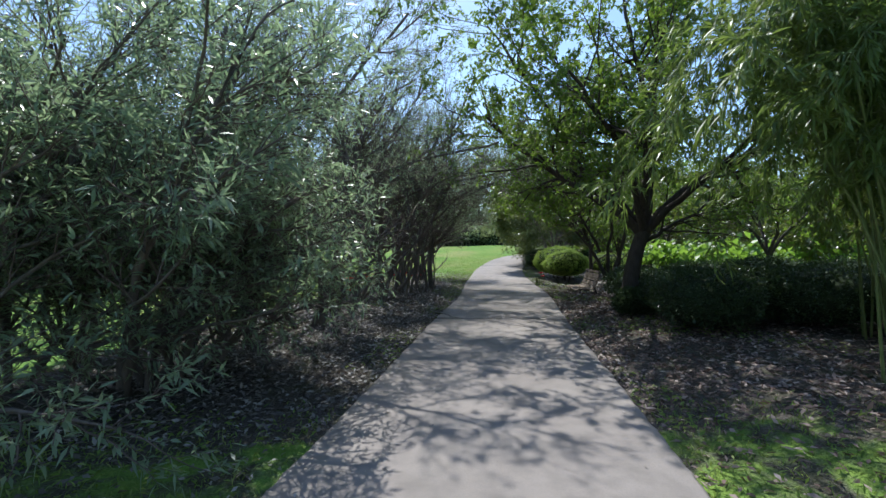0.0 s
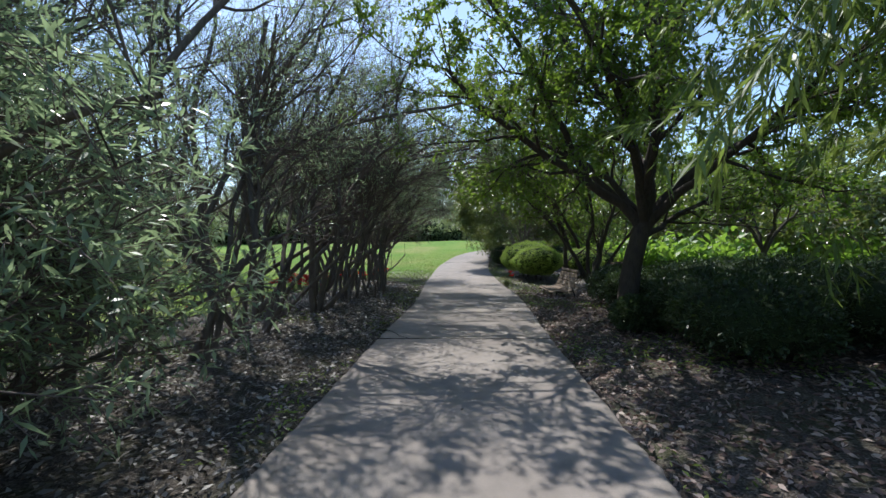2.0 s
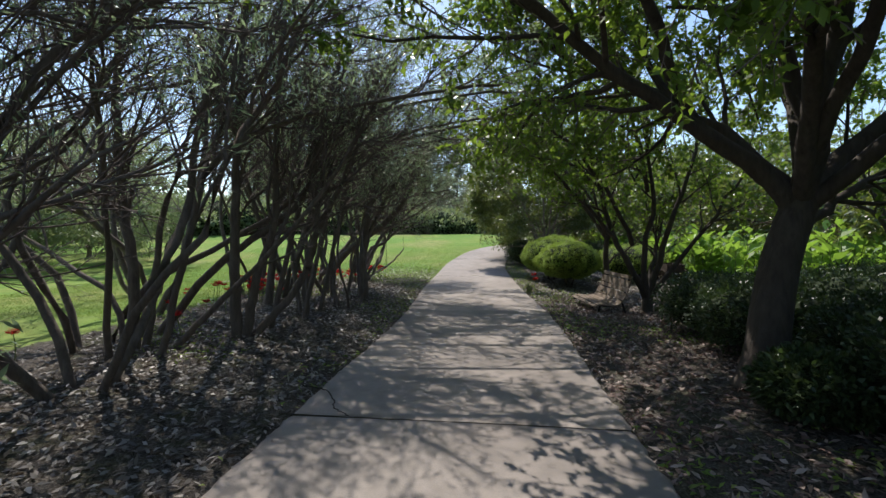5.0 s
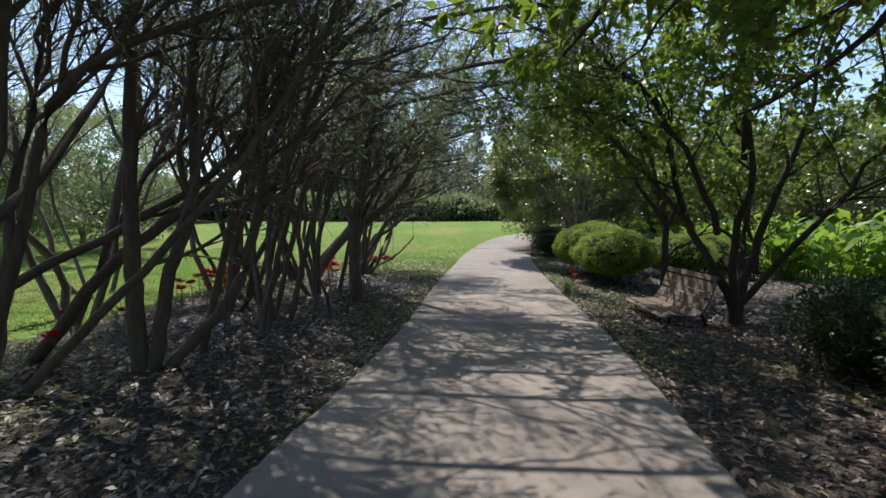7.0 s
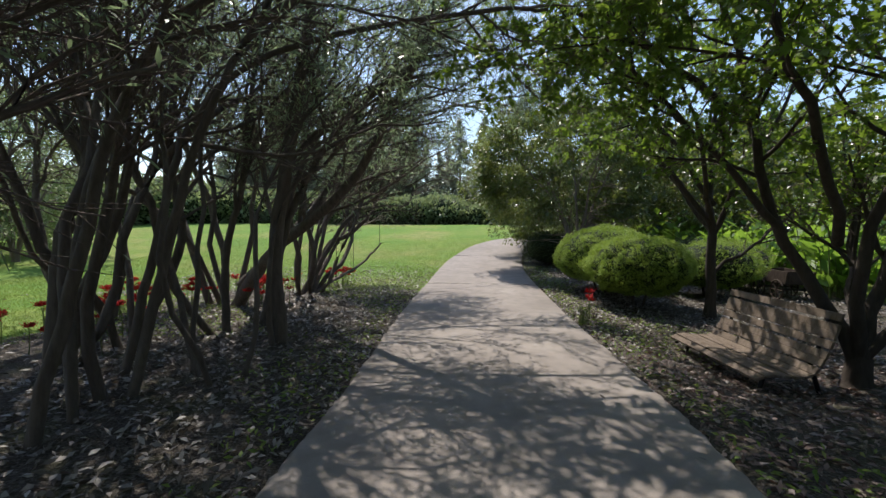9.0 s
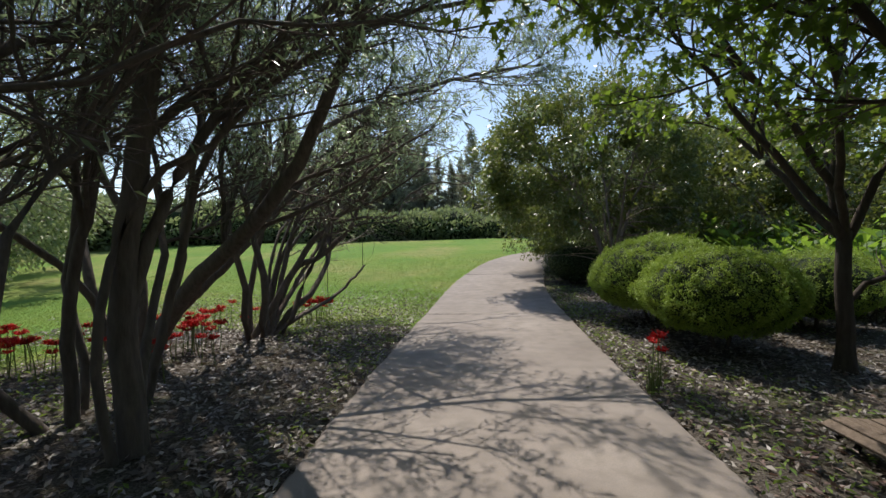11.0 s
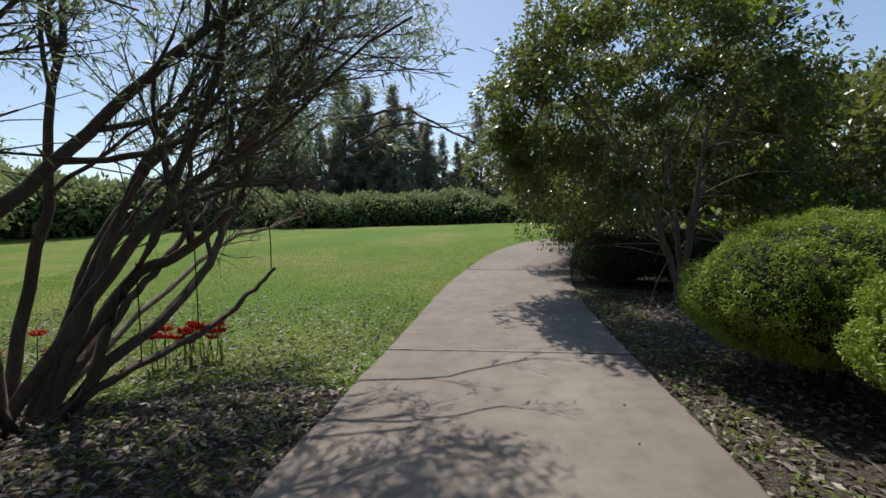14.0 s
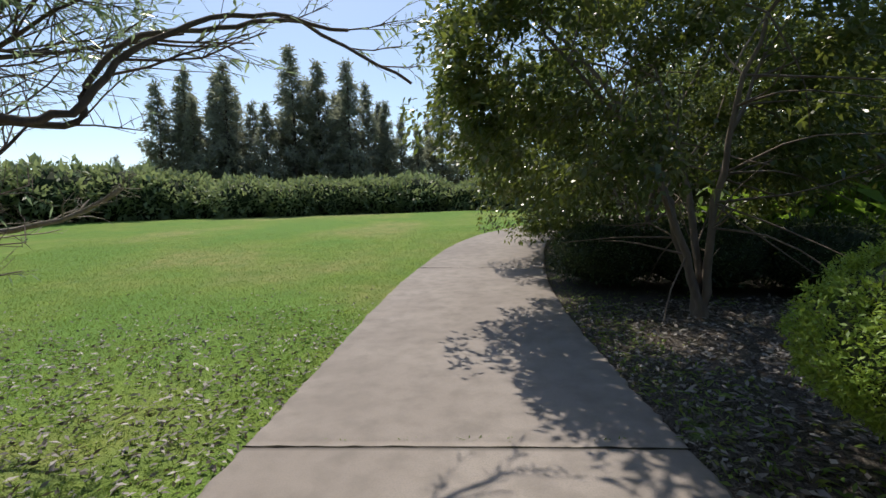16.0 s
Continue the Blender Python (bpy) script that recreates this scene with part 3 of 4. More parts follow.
last = willow_shrub(-0.75, 19.9, 5, 4.2, 0.3, 0.8, False, radius=0.06, label="flaring multi-stemmed shrub with bare low limbs reaching over the lawn",
                    extra=[([(-0.75, 19.95, 0.0), (-0.54, 20.7, 0.99), (-0.17, 20.8, 1.2), (0.16, 20.9, 1.47), (0.48, 20.9, 1.82), (0.64, 20.9, 2.35), (0.82, 20.9, 2.82), (1.17, 21.0, 3.35)], 0.06, 0),
                           ([(-0.9, 19.8, 0.0), (-0.15, 20.3, 1.4), (0.07, 20.4, 1.67), (0.26, 20.5, 1.89), (0.78, 20.5, 2.25), (1.03, 20.6, 2.82), (1.33, 20.7, 3.35)], 0.055, 0),
                           ([(0.3, 20.5, 1.82), (0.72, 20.7, 1.92), (1.01, 21.0, 1.93), (1.26, 21.2, 1.99), (1.46, 21.4, 2.36), (1.95, 21.6, 2.62), (2.49, 21.8, 2.61)], 0.028, 1),
                           ([(-0.7, 19.9, 0), (-0.35, 20.4, 0.25), (0.1, 20.9, 0.5), (0.4, 21.1, 0.8), (0.62, 21.3, 1.06)], 0.052, 2),
                           ([(-0.7, 19.95, 0), (-0.55, 20.3, 0.5), (-0.35, 20.7, 1.0), (-0.15, 21.1, 1.5), (-0.05, 21.5, 1.9)], 0.06, 2),
                           ([(-0.75, 19.9, 0), (-0.85, 20.6, 0.9), (-0.6, 21.5, 1.7), (-0.23, 22.2, 2.16), (0.32, 22.5, 2.22), (0.44, 22.5, 2.5), (0.76, 22.6, 2.88), (1.33, 22.7, 3.0), (1.9, 22.8, 3.1), (2.28, 22.9, 2.95), (2.9, 23.0, 2.65)], 0.036, 1),
                           ([(-0.7, 20.0, 0), (-0.6, 20.5, 1.2), (-0.3, 20.9, 2.4), (0.3, 21.2, 3.4), (1.2, 21.5, 4.2)], 0.05, 0),
                           ([(-0.75, 19.9, 0), (-0.7, 20.8, 1.4), (-0.3, 21.8, 2.6), (0.4, 22.4, 3.3), (1.2, 22.8, 3.6)], 0.035, 1),
                           ([(-0.8, 19.9, 0), (-0.7, 20.9, 1.7), (-0.2, 21.6, 2.9), (0.6, 22.0, 3.6), (1.6, 22.4, 4.0)], 0.035, 1),
                           ([(-0.8, 20.0, 0), (-0.9, 21.0, 1.6), (-0.5, 22.2, 2.5), (0.1, 22.9, 2.9), (0.8, 23.3, 3.2)], 0.03, 1)])


def dead_limb(parent, pts, r):
    pl = Plant([dict(n=6, kids=12, angle=45, start=0.35, wander=0.1, thin=0.5), dict(n=4, wander=0.25, up=-0.02, kids=4, angle=45, start=0.2, len=0.5, r=0.008, tip=0.5), dict(n=2, wander=0.3, len=0.22, r=0.004, tip=0.5)], free=True)
    pl.limb(along(pts, 14) + RNG.normal(0, 0.012, (14, 3)), np.linspace(r, r * 0.4, 14), 0)
    limb = part("dead_limb", tube_mesh("dead_limb", pl.levels[0], 8, M_DEADWOOD), None, parent, "bleached bare dead limb")
    tagged(part("dead_twigs", tube_mesh("dead_twigs", pl.levels[1] + pl.levels.get(2, []), 3, M_DEADWOOD), None, limb), kind="stuff")


dead_limb(last, [(-0.75, 19.95, 0.05), (-0.6, 21.0, 0.7), (-0.35, 22.3, 1.35), (0.05, 22.6, 1.5), (0.45, 22.8, 1.74)], 0.035)
for x, y, z0, z1 in ((0.58, 21.28, 1.05, 1.5), (0.02, 20.85, 0.5, 1.35), (-0.3, 20.5, 0.3, 1.2)):
    part("tie_string", tube_mesh("tie_string", [(np.array([(x, y, z0), (x + 0.004, y, 0.5 * (z0 + z1)), (x, y, z1)]), np.full(3, 0.006))], 5, M_IRON), None, last, "thin dark tie string")


# ---- trees with lobed leaves beside the path ----
def lobed_tree(x, y, trunk, limbs, leaf, label, spread=1.0, leaves=5, bark=None, kids=7, z0=None, dense=7, bare=1.9, lobed=True):
    """trunk: (points, radius); limbs: list of (points, radius), all relative to the foot of the tree."""
    z = ground_at(x, y) - 0.04 if z0 is None else z0
    foot = np.array([x, y, z])
    ob = thing("broadleaf_tree", pose(x, y, z), label, "tree", "trees beside the path")
    spec = [dict(kids=0, angle=40), dict(n=8, wander=0.1, kids=kids, angle=46, start=0.3, thin=0.55, full=1),
            dict(n=6, wander=0.17, up=0.03, kids=dense, angle=46, start=0.2, len=1.45 * spread, r=0.035, tip=0.3, full=1),
            dict(n=4, wander=0.2, up=0.0, kids=4, angle=46, start=0.2, len=0.62, r=0.010, tip=0.5, leaves=leaves, follow=0.5),
            dict(n=3, wander=0.2, up=-0.02, len=0.34, r=0.005, tip=0.6, leaves=leaves, follow=0.4, hang=-0.15)]
    pl = Plant(spec)
    bark = bark or M_BARK_DARK
    for pts, r in trunk:
        p = along(pts, 14)
        rad = np.linspace(r, r * 0.78, 14)
        rad[:3] *= np.array([1.45, 1.2, 1.07])
        part("trunk", tube_mesh("trunk", [(p, rad)], 14, bark), None, ob)
    for pts, r in limbs:
        p = along(pts, 12)
        p[1:] += RNG.normal(0, 0.025, (11, 3))
        pl.limb(p + foot, np.linspace(r, r * 0.28, 12), 1)
    pl.levels = {k: [(p - foot, r) for p, r in v] for k, v in pl.levels.items()}
    for b in pl.levels[1]:
        part("limb", tube_mesh("limb", [b], 9, bark), None, ob)
    for b in pl.levels[2]:
        part("branch", tube_mesh("branch", [b], 5, bark), None, ob)
    tagged(part("twigs", tube_mesh("twigs", [b for b in pl.levels[3] + pl.levels[4] if b[0][-1, 2] > bare - 0.2 or RNG.uniform() < 0.15], 3, M_TWIG), None, ob), kind="stuff")
    p, w = pl.leaves()
    keep = p[:, 2] - z > bare + RNG.normal(0, 0.25, len(p))
    p, w = p[keep], w[keep]
    part("crown", leaf_mesh("crown", p - foot, w, leaf, leaf * (0.5 if lobed else 0.62), M_MAPLE, 0.2, lobed), None, ob, "green lobed leaves")
    return ob


# the big spreading tree
lobed_tree(4.32, 9.8, [([(0, 0, 0), (0.08, 0.05, 0.6), (0.22, 0.1, 1.2), (0.42, 0.12, 1.75)], 0.185)],
           [([(0.40, 0.12, 1.6), (0.0, 0.2, 2.1), (-0.7, 0.3, 2.6), (-1.5, 0.3, 3.1), (-2.4, 0.1, 3.7), (-3.1, 0, 4.3)], 0.10),
            ([(0.42, 0.12, 1.7), (0.1, -0.3, 2.4), (-0.5, -1.0, 3.2), (-1.2, -1.6, 3.9), (-1.9, -2.2, 4.4)], 0.09),
            ([(0.42, 0.12, 1.7), (0.42, 0.0, 2.4), (0.45, -0.2, 3.3), (0.4, -0.5, 4.3), (0.3, -0.6, 5.2)], 0.12),
            ([(0.45, 0.12, 1.7), (0.9, 0.0, 2.3), (1.6, -0.3, 2.9), (2.5, -0.7, 3.4), (3.4, -1.0, 3.9)], 0.11),
            ([(0.45, 0.12, 1.75), (0.8, 0.6, 2.5), (1.2, 1.3, 3.3), (1.5, 2.1, 4.0), (1.6, 2.8, 4.7)], 0.09),
            ([(0.42, 0.15, 1.7), (0.2, 0.8, 2.5), (-0.4, 1.7, 3.3), (-0.9, 2.5, 4.0)], 0.08),
            ([(0.46, 0.1, 1.7), (0.9, -0.8, 2.5), (1.5, -1.7, 3.3), (2.0, -2.5, 4.0)], 0.08),
            ([(0.4, 0.12, 1.75), (-0.3, 0.9, 2.8), (-1.3, 1.8, 3.8), (-2.3, 2.6, 4.7)], 0.07),
            ([(0.4, 0.12, 1.75), (0.0, -0.9, 3.0), (-0.5, -2.0, 4.0), (-0.8, -3.2, 4.6)], 0.07),
            ([(0.42, 0.0, 2.4), (0.0, 0.2, 3.6), (-0.8, 0.4, 4.9), (-1.7, 0.6, 6.1)], 0.08),
            ([(0.45, -0.2, 3.2), (0.2, -0.5, 4.6), (-0.3, -0.8, 5.9), (-0.6, -0.9, 7.0)], 0.07),
            ([(-0.5, 0.3, 2.5), (-1.5, -0.2, 3.9), (-2.5, -0.8, 5.0), (-3.2, -1.2, 5.7)], 0.06),
            ([(0.6, 0.3, 2.2), (1.0, 0.5, 3.8), (1.4, 0.6, 5.3), (1.7, 0.6, 6.7)], 0.07),
            ([(0.3, 0.1, 1.35), (0.9, 0.3, 1.75), (1.7, 0.5, 2.1), (2.4, 0.7, 2.6)], 0.06)],
           0.075, "large spreading tree with a thick leaning trunk and green leaves", 1.15, 10, M_BARK_DARK, 13, None, 9, lobed=False)
# the many-stemmed tree behind the bench
lobed_tree(6.05, 15.0, [([(0, 0, 0), (0.0, 0, 0.2), (0.02, 0, 0.35)], 0.13)],
           [([(0, 0, 0.25), (-0.3, 0.3, 1.1), (-0.7, 0.5, 2.1), (-1.0, 0.4, 3.2), (-1.6, 0.3, 4.4)], 0.08),
            ([(0.0, 0, 0.25), (-0.12, -0.1, 1.2), (-0.1, -0.3, 2.3), (-0.3, -0.5, 3.4), (-0.5, -0.8, 4.6)], 0.07),
            ([(0.02, 0, 0.25), (0.25, 0.1, 1.0), (0.45, -0.1, 2.0), (0.8, -0.2, 3.1), (1.0, -0.2, 4.4)], 0.08),
            ([(0.0, 0, 0.3), (0.4, 0.5, 1.1), (0.9, 1.0, 2.1), (1.2, 1.5, 3.3)], 0.06),
            ([(0.0, 0, 0.3), (0.5, -0.3, 1.2), (1.0, -0.8, 2.2), (1.5, -1.2, 3.3)], 0.06),
            ([(-0.9, 0.45, 2.8), (-1.9, 0.7, 3.6), (-2.9, 0.9, 4.2), (-3.7, 1.0, 4.5)], 0.045),
            ([(-0.25, -0.4, 2.6), (-1.0, -1.4, 3.5), (-1.8, -2.3, 4.2), (-2.6, -3.0, 4.6)], 0.045),
            ([(-0.4, -0.1, 1.5), (-1.2, -0.6, 2.6), (-2.2, -1.0, 3.5), (-3.1, -1.2, 4.1)], 0.05),
            ([(-0.5, 0.4, 1.6), (-1.2, 0.5, 2.4), (-2.0, 0.6, 3.2), (-2.6, 0.6, 3.7)], 0.045)],
           0.088, "many-stemmed tree with dark trunks and green lobed leaves behind the bench", 1.0, 5, None, 10, None, 8)
# the slim single-trunked tree
lobed_tree(6.35, 17.7, [([(0, 0, 0), (0.01, 0, 0.5), (-0.02, 0, 1.0), (0.0, 0, 1.55)], 0.085)],
           [([(0, 0, 1.45), (-0.05, 0.05, 2.4), (0.0, 0, 3.4), (-0.05, 0.1, 4.8)], 0.06),
            ([(0, 0, 1.4), (-0.4, 0.1, 2.1), (-1.0, 0.1, 2.8), (-1.7, 0, 3.5), (-2.2, -0.1, 4.1)], 0.05),
            ([(0, 0, 1.4), (0.25, -0.2, 2.2), (0.6, -0.5, 3.2), (0.9, -0.7, 4.4)], 0.05),
            ([(0, 0, 1.5), (0.3, 0.5, 2.3), (0.6, 1.0, 3.2), (0.8, 1.4, 4.2)], 0.045),
            ([(0, 0, 1.45), (-0.3, 0.6, 2.3), (-0.7, 1.2, 3.2), (-1.0, 1.7, 4.0)], 0.045),
            ([(0, 0, 0.75), (0.4, -0.1, 1.1), (0.9, -0.1, 1.5), (1.3, -0.2, 1.9)], 0.035),
            ([(0, 0, 1.5), (-0.5, -0.5, 2.4), (-1.2, -1.0, 3.4), (-1.8, -1.5, 4.0)], 0.045),
            ([(0, 0, 1.9), (-0.9, -0.1, 3.0), (-2.0, -0.4, 3.9), (-3.0, -0.6, 4.4)], 0.045)],
           0.082, "slim upright tree with lobed leaves by the clipped shrubs", 1.0, 5, None, 8)
small = lobed_tree(10.9, 14.2, [([(0, 0, 0), (0.02, 0, 0.5), (0.0, 0, 1.0), (0.02, 0, 1.25)], 0.10)],
                   [([(0, 0, 1.15), (-0.4, 0, 1.8), (-1.0, 0.1, 2.4), (-1.6, 0.2, 3.2)], 0.06),
                    ([(0, 0, 1.15), (0.5, 0, 1.8), (1.1, -0.1, 2.4), (1.8, -0.2, 3.1)], 0.06),
                    ([(0, 0, 1.2), (0.1, 0.4, 2.0), (0.1, 0.9, 3.0), (0.0, 1.2, 4.2)], 0.06),
                    ([(0, 0, 1.2), (0, -0.4, 2.0), (-0.1, -0.9, 3.0), (0.1, -1.2, 4.2)], 0.06)],
                   0.11, "small tree with a short dark trunk standing among hedge plants", 1.1, 4, None, 7, None, 6, 1.4)
for x, y, a, k in ((14.5, 11.0, 70, 1.2), (20.0, 21.5, 160, 1.15), (9.5, 4.5, 220, 1.2), (12.5, 6.8, 20, 1.3)):
    copy_thing(small, pose(x, y, ground_at(x, y) - 0.04, 0, 0, a) @ Matrix.Scale(k, 4))


# ---- leafy masses: clipped shrubs, hedge plants, evergreens, far hedges ----
def shell(n, radii, lumps, low=-0.6, squash=1.0):
    """Places and outward ways on an uneven rounded mass."""
    d = unit(RNG.normal(0, 1, (int(n * 1.6), 3)))
    d = d[d[:, 2] > low][:n]
    f = RNG.uniform(0, 6.28, (6, 3))
    k = np.array([1 + lumps * sum(math.sin(2.3 * j * v[0] + f[j, 0]) * math.sin(1.9 * j * v[1] + f[j, 1]) * math.sin(1.7 * j * v[2] + f[j, 2]) for j in range(1, 6)) for v in d])
    return d * np.array(radii) * k[:, None], unit(d / np.array(radii))


# solid filler under the leaf coat; its dark colour is painted inner shade
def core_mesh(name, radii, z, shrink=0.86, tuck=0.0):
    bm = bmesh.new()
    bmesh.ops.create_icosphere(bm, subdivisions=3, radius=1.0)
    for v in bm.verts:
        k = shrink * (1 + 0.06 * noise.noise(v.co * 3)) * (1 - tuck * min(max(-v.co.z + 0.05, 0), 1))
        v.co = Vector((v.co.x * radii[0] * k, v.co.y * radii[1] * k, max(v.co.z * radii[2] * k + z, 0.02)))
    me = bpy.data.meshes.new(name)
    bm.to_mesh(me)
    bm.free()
    me.materials.append(M_SHADE_CORE)
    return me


def mound(name, x, y, radii, height, n, leaf, width, mat, label, category, group, lumps=0.05, inset=0.12, low=-0.75):
    """A rounded shrub: a short woody foot, a solid core coloured dark for the shade within, and a coat of leaves."""
    z = ground_at(x, y)
    rz = height * 0.5
    ob = thing(name, pose(x, y, z - 0.02, 0, 0, RNG.uniform(0, 360)), label, category, group)
    rad = (radii[0], radii[1], rz)
    clipped = mat is M_TOPIARY
    pos, out = shell(n // 9 if clipped else n, rad, lumps, low)
    if clipped:
        # sprigs of nine leaves each, set unevenly deep and drawn in towards the foot
        pos = pos * (1 - 0.36 * np.clip(-pos[:, 2:] / rz + 0.05, 0, 1)) * (1 + RNG.normal(0, 0.014, (len(pos), 1)))
        tilt = unit(out * 0.8 + RNG.normal(0, 0.35, pos.shape) + np.array([0, 0, 0.4]))
        pos, out, tilt = (np.repeat(v, 9, axis=0) for v in (pos, out, tilt))
        pos = pos + tilt * RNG.uniform(-0.03, 0.03, (len(pos), 1)) + RNG.normal(0, 0.012, pos.shape)
        way = unit(tilt * 0.35 + RNG.normal(0, 0.6, pos.shape))
    else:
        pos = pos * (1 - inset * RNG.uniform(0, 1, (len(pos), 1)) ** 2)
        way = unit(out * 0.7 + RNG.normal(0, 0.6, pos.shape) + np.array([0, 0, 0.35]))
    pos[:, 2] = np.maximum(pos[:, 2] + rz, 0.03)
    part("foot", tube_mesh("foot", [(along([(0.1 * math.cos(a), 0.1 * math.sin(a), 0), (0.3 * radii[0] * math.cos(a), 0.3 * radii[1] * math.sin(a), rz)], 5), np.linspace(0.03, 0.015, 5)) for a in (0.3, 2.2, 4.4)], 6, M_BARK_DARK), None, ob)
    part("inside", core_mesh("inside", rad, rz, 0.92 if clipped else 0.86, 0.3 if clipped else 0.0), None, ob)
    part("foliage", leaf_mesh("foliage", pos, way, leaf, width, mat, 0.1), None, ob)
    return ob


CLIPPED = "rounded clipped evergreen shrub with fresh green top"
for x, y, rx, ry, h, n in ((5.62, 18.7, 0.93, 0.9, 1.34, 58000), (5.68, 20.4, 1.06, 1.02, 1.48, 66000), (7.75, 19.7, 0.85, 0.85, 1.2, 26000), (9.1, 20.9, 0.85, 0.8, 1.2, 20000)):
    mound("clipped_shrub", x, y, (rx, ry), h, n, 0.032, 0.0125, M_TOPIARY, CLIPPED, "shrub", "clipped rounded shrubs", 0.07, 0.08)
for x, y, rx, ry, h in ((4.5, 7.35, 0.85, 0.8, 0.98), (4.8, 8.5, 0.8, 0.75, 0.95), (5.6, 8.0, 0.8, 0.8, 1.0), (4.15, 9.1, 0.4, 0.4, 0.55), (5.5, 9.6, 0.8, 0.75, 0.9), (5.25, 10.9, 0.75, 0.75, 0.85), (5.6, 12.2, 0.85, 0.8, 0.95),
                        (6.5, 7.4, 1.0, 1.0, 1.05), (6.8, 9.2, 0.95, 0.95, 1.05), (6.8, 11.0, 0.95, 0.95, 1.0), (7.3, 12.8, 0.95, 0.9, 1.0), (8.3, 6.6, 1.1, 1.1, 1.2), (8.5, 8.9, 1.1, 1.1, 1.1), (8.6, 11.2, 1.1, 1.0, 1.1), (9.2, 13.2, 1.1, 1.0, 1.05)):
    mound("hedge_plant", x, y, (rx, ry), h, 6000, 0.06, 0.028, M_HEDGE, "low dark glossy evergreen shrub in a mulched bed", "shrub", "low dark hedge", 0.09, 0.25)


for x, y, r, h in ((6.2, 26.2, 0.95, 1.2), (7.6, 25.7, 1.05, 1.2), (9.0, 25.0, 1.0, 1.2), (10.2, 23.9, 1.0, 1.2), (10.4, 22.4, 0.9, 1.1)):
    mound("hedge_plant", x, y, (r, r), h, 5000, 0.07, 0.03, M_HEDGE, "dark rounded evergreen shrub under a tree", "shrub", "dark shrubs under the evergreens", 0.07, 0.25)


def evergreen(x, y, radii, zc, n, label, trunks=5, leaf=0.085, mat=None, off=(0, 0), skirt=0.45, clumps=190, hollow=None):
    """A broad evergreen: stems that part low down, pale bare branches inside, leaf clumps round them; off moves the crown, skirt is how low it hangs inside, hollow a bare place in it."""
    z = ground_at(x, y) - 0.04
    ob = thing("evergreen_tree", pose(x, y, z), label, "tree", "dense evergreens")
    R, mid = np.array(radii), np.array([off[0], off[1], zc])
    bones = []
    for k in range(trunks):
        a = 2 * np.pi * k / trunks + RNG.uniform(-0.3, 0.3)
        tip = mid + np.array([math.cos(a) * radii[0] * 0.6, math.sin(a) * radii[1] * 0.6, radii[2] * RNG.uniform(0.0, 0.6)])
        p = along([(0.05 * math.cos(a), 0.05 * math.sin(a), 0), (0.07 * math.cos(a), 0.07 * math.sin(a), 0.12 * zc), tip * np.array([0.2, 0.2, 0.38]), tip * np.array([0.52, 0.52, 0.7]), tip], 14)
        p[2:] += RNG.normal(0, 0.025, (12, 3))
        part("trunk", tube_mesh("trunk", [(p, np.linspace(0.065, 0.02, 14))], 8, M_BARK_PALE), None, ob)
        for _ in range(16):
            i = RNG.integers(5, 14)
            d = unit(RNG.normal(0, 1, 3) + np.array([math.cos(a), math.sin(a), 0.3]))
            q = p[i] + d * RNG.uniform(0.8, 1.8)
            bones.append((along([p[i], (p[i] + q) / 2 + RNG.normal(0, 0.1, 3), q], 6), np.linspace(0.016, 0.005, 6)))
    for b in bones:
        part("branch", tube_mesh("branch", [b], 4, M_BARK_PALE), None, ob)
    # leaf clumps scattered over an uneven crown, open underneath
    d = unit(RNG.normal(0, 1, (clumps * 5, 3)))
    d = d[d[:, 2] > -0.8][:clumps]
    c = d * R * (0.74 + 0.30 * RNG.uniform(0, 1, (len(d), 1))) + mid
    wide = np.linalg.norm((c - mid)[:, :2] / R[:2], axis=1)
    c = c[(c[:, 2] > skirt) | ((wide > 0.8) & (c[:, 2] > 0.6 * skirt) & (c[:, 0] < off[0]))]
    if hollow:
        c = c[np.linalg.norm(c - np.array(hollow[:3]), axis=1) > hollow[3]]
    pick = RNG.integers(0, len(c), n)
    size = RNG.uniform(0.6, 1.5, (len(c), 1))[pick]
    pos = c[pick] + np.clip(RNG.normal(0, 1, (n, 3)), -1.3, 1.3) * np.array([0.26, 0.26, 0.14]) * size
    out = unit((pos - mid) / R)
    way = unit(out * 0.6 + RNG.normal(0, 0.6, (n, 3)) + np.array([0, 0, -0.1]))
    pos[:, 2] = np.maximum(pos[:, 2], 0.15)
    part("crown", leaf_mesh("crown", pos, way, leaf, leaf * 0.46, mat or M_EVERGREEN, 0.15), None, ob, "dense dark green leaves")
    return ob


evergreen(6.52, 24.2, (2.9, 2.3, 2.45), 3.35, 38000, "dense broad evergreen tree with several pale stems from one foot", 5, 0.115, None, (-0.35, 0.7), 1.8, 215, (0.25, -1.2, 2.2, 1.35))
evergreen(8.0, 28.4, (3.5, 3.0, 3.2), 2.9, 40000, "dense dark evergreen tree at the bend of the path", 5, 0.12)
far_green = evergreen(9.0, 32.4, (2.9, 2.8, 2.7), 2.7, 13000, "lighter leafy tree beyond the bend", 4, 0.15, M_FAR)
big = evergreen(13.5, 27.0, (3.2, 3.2, 2.3), 2.5, 10000, "dark tall broad leafy evergreen tree", 4, 0.19)
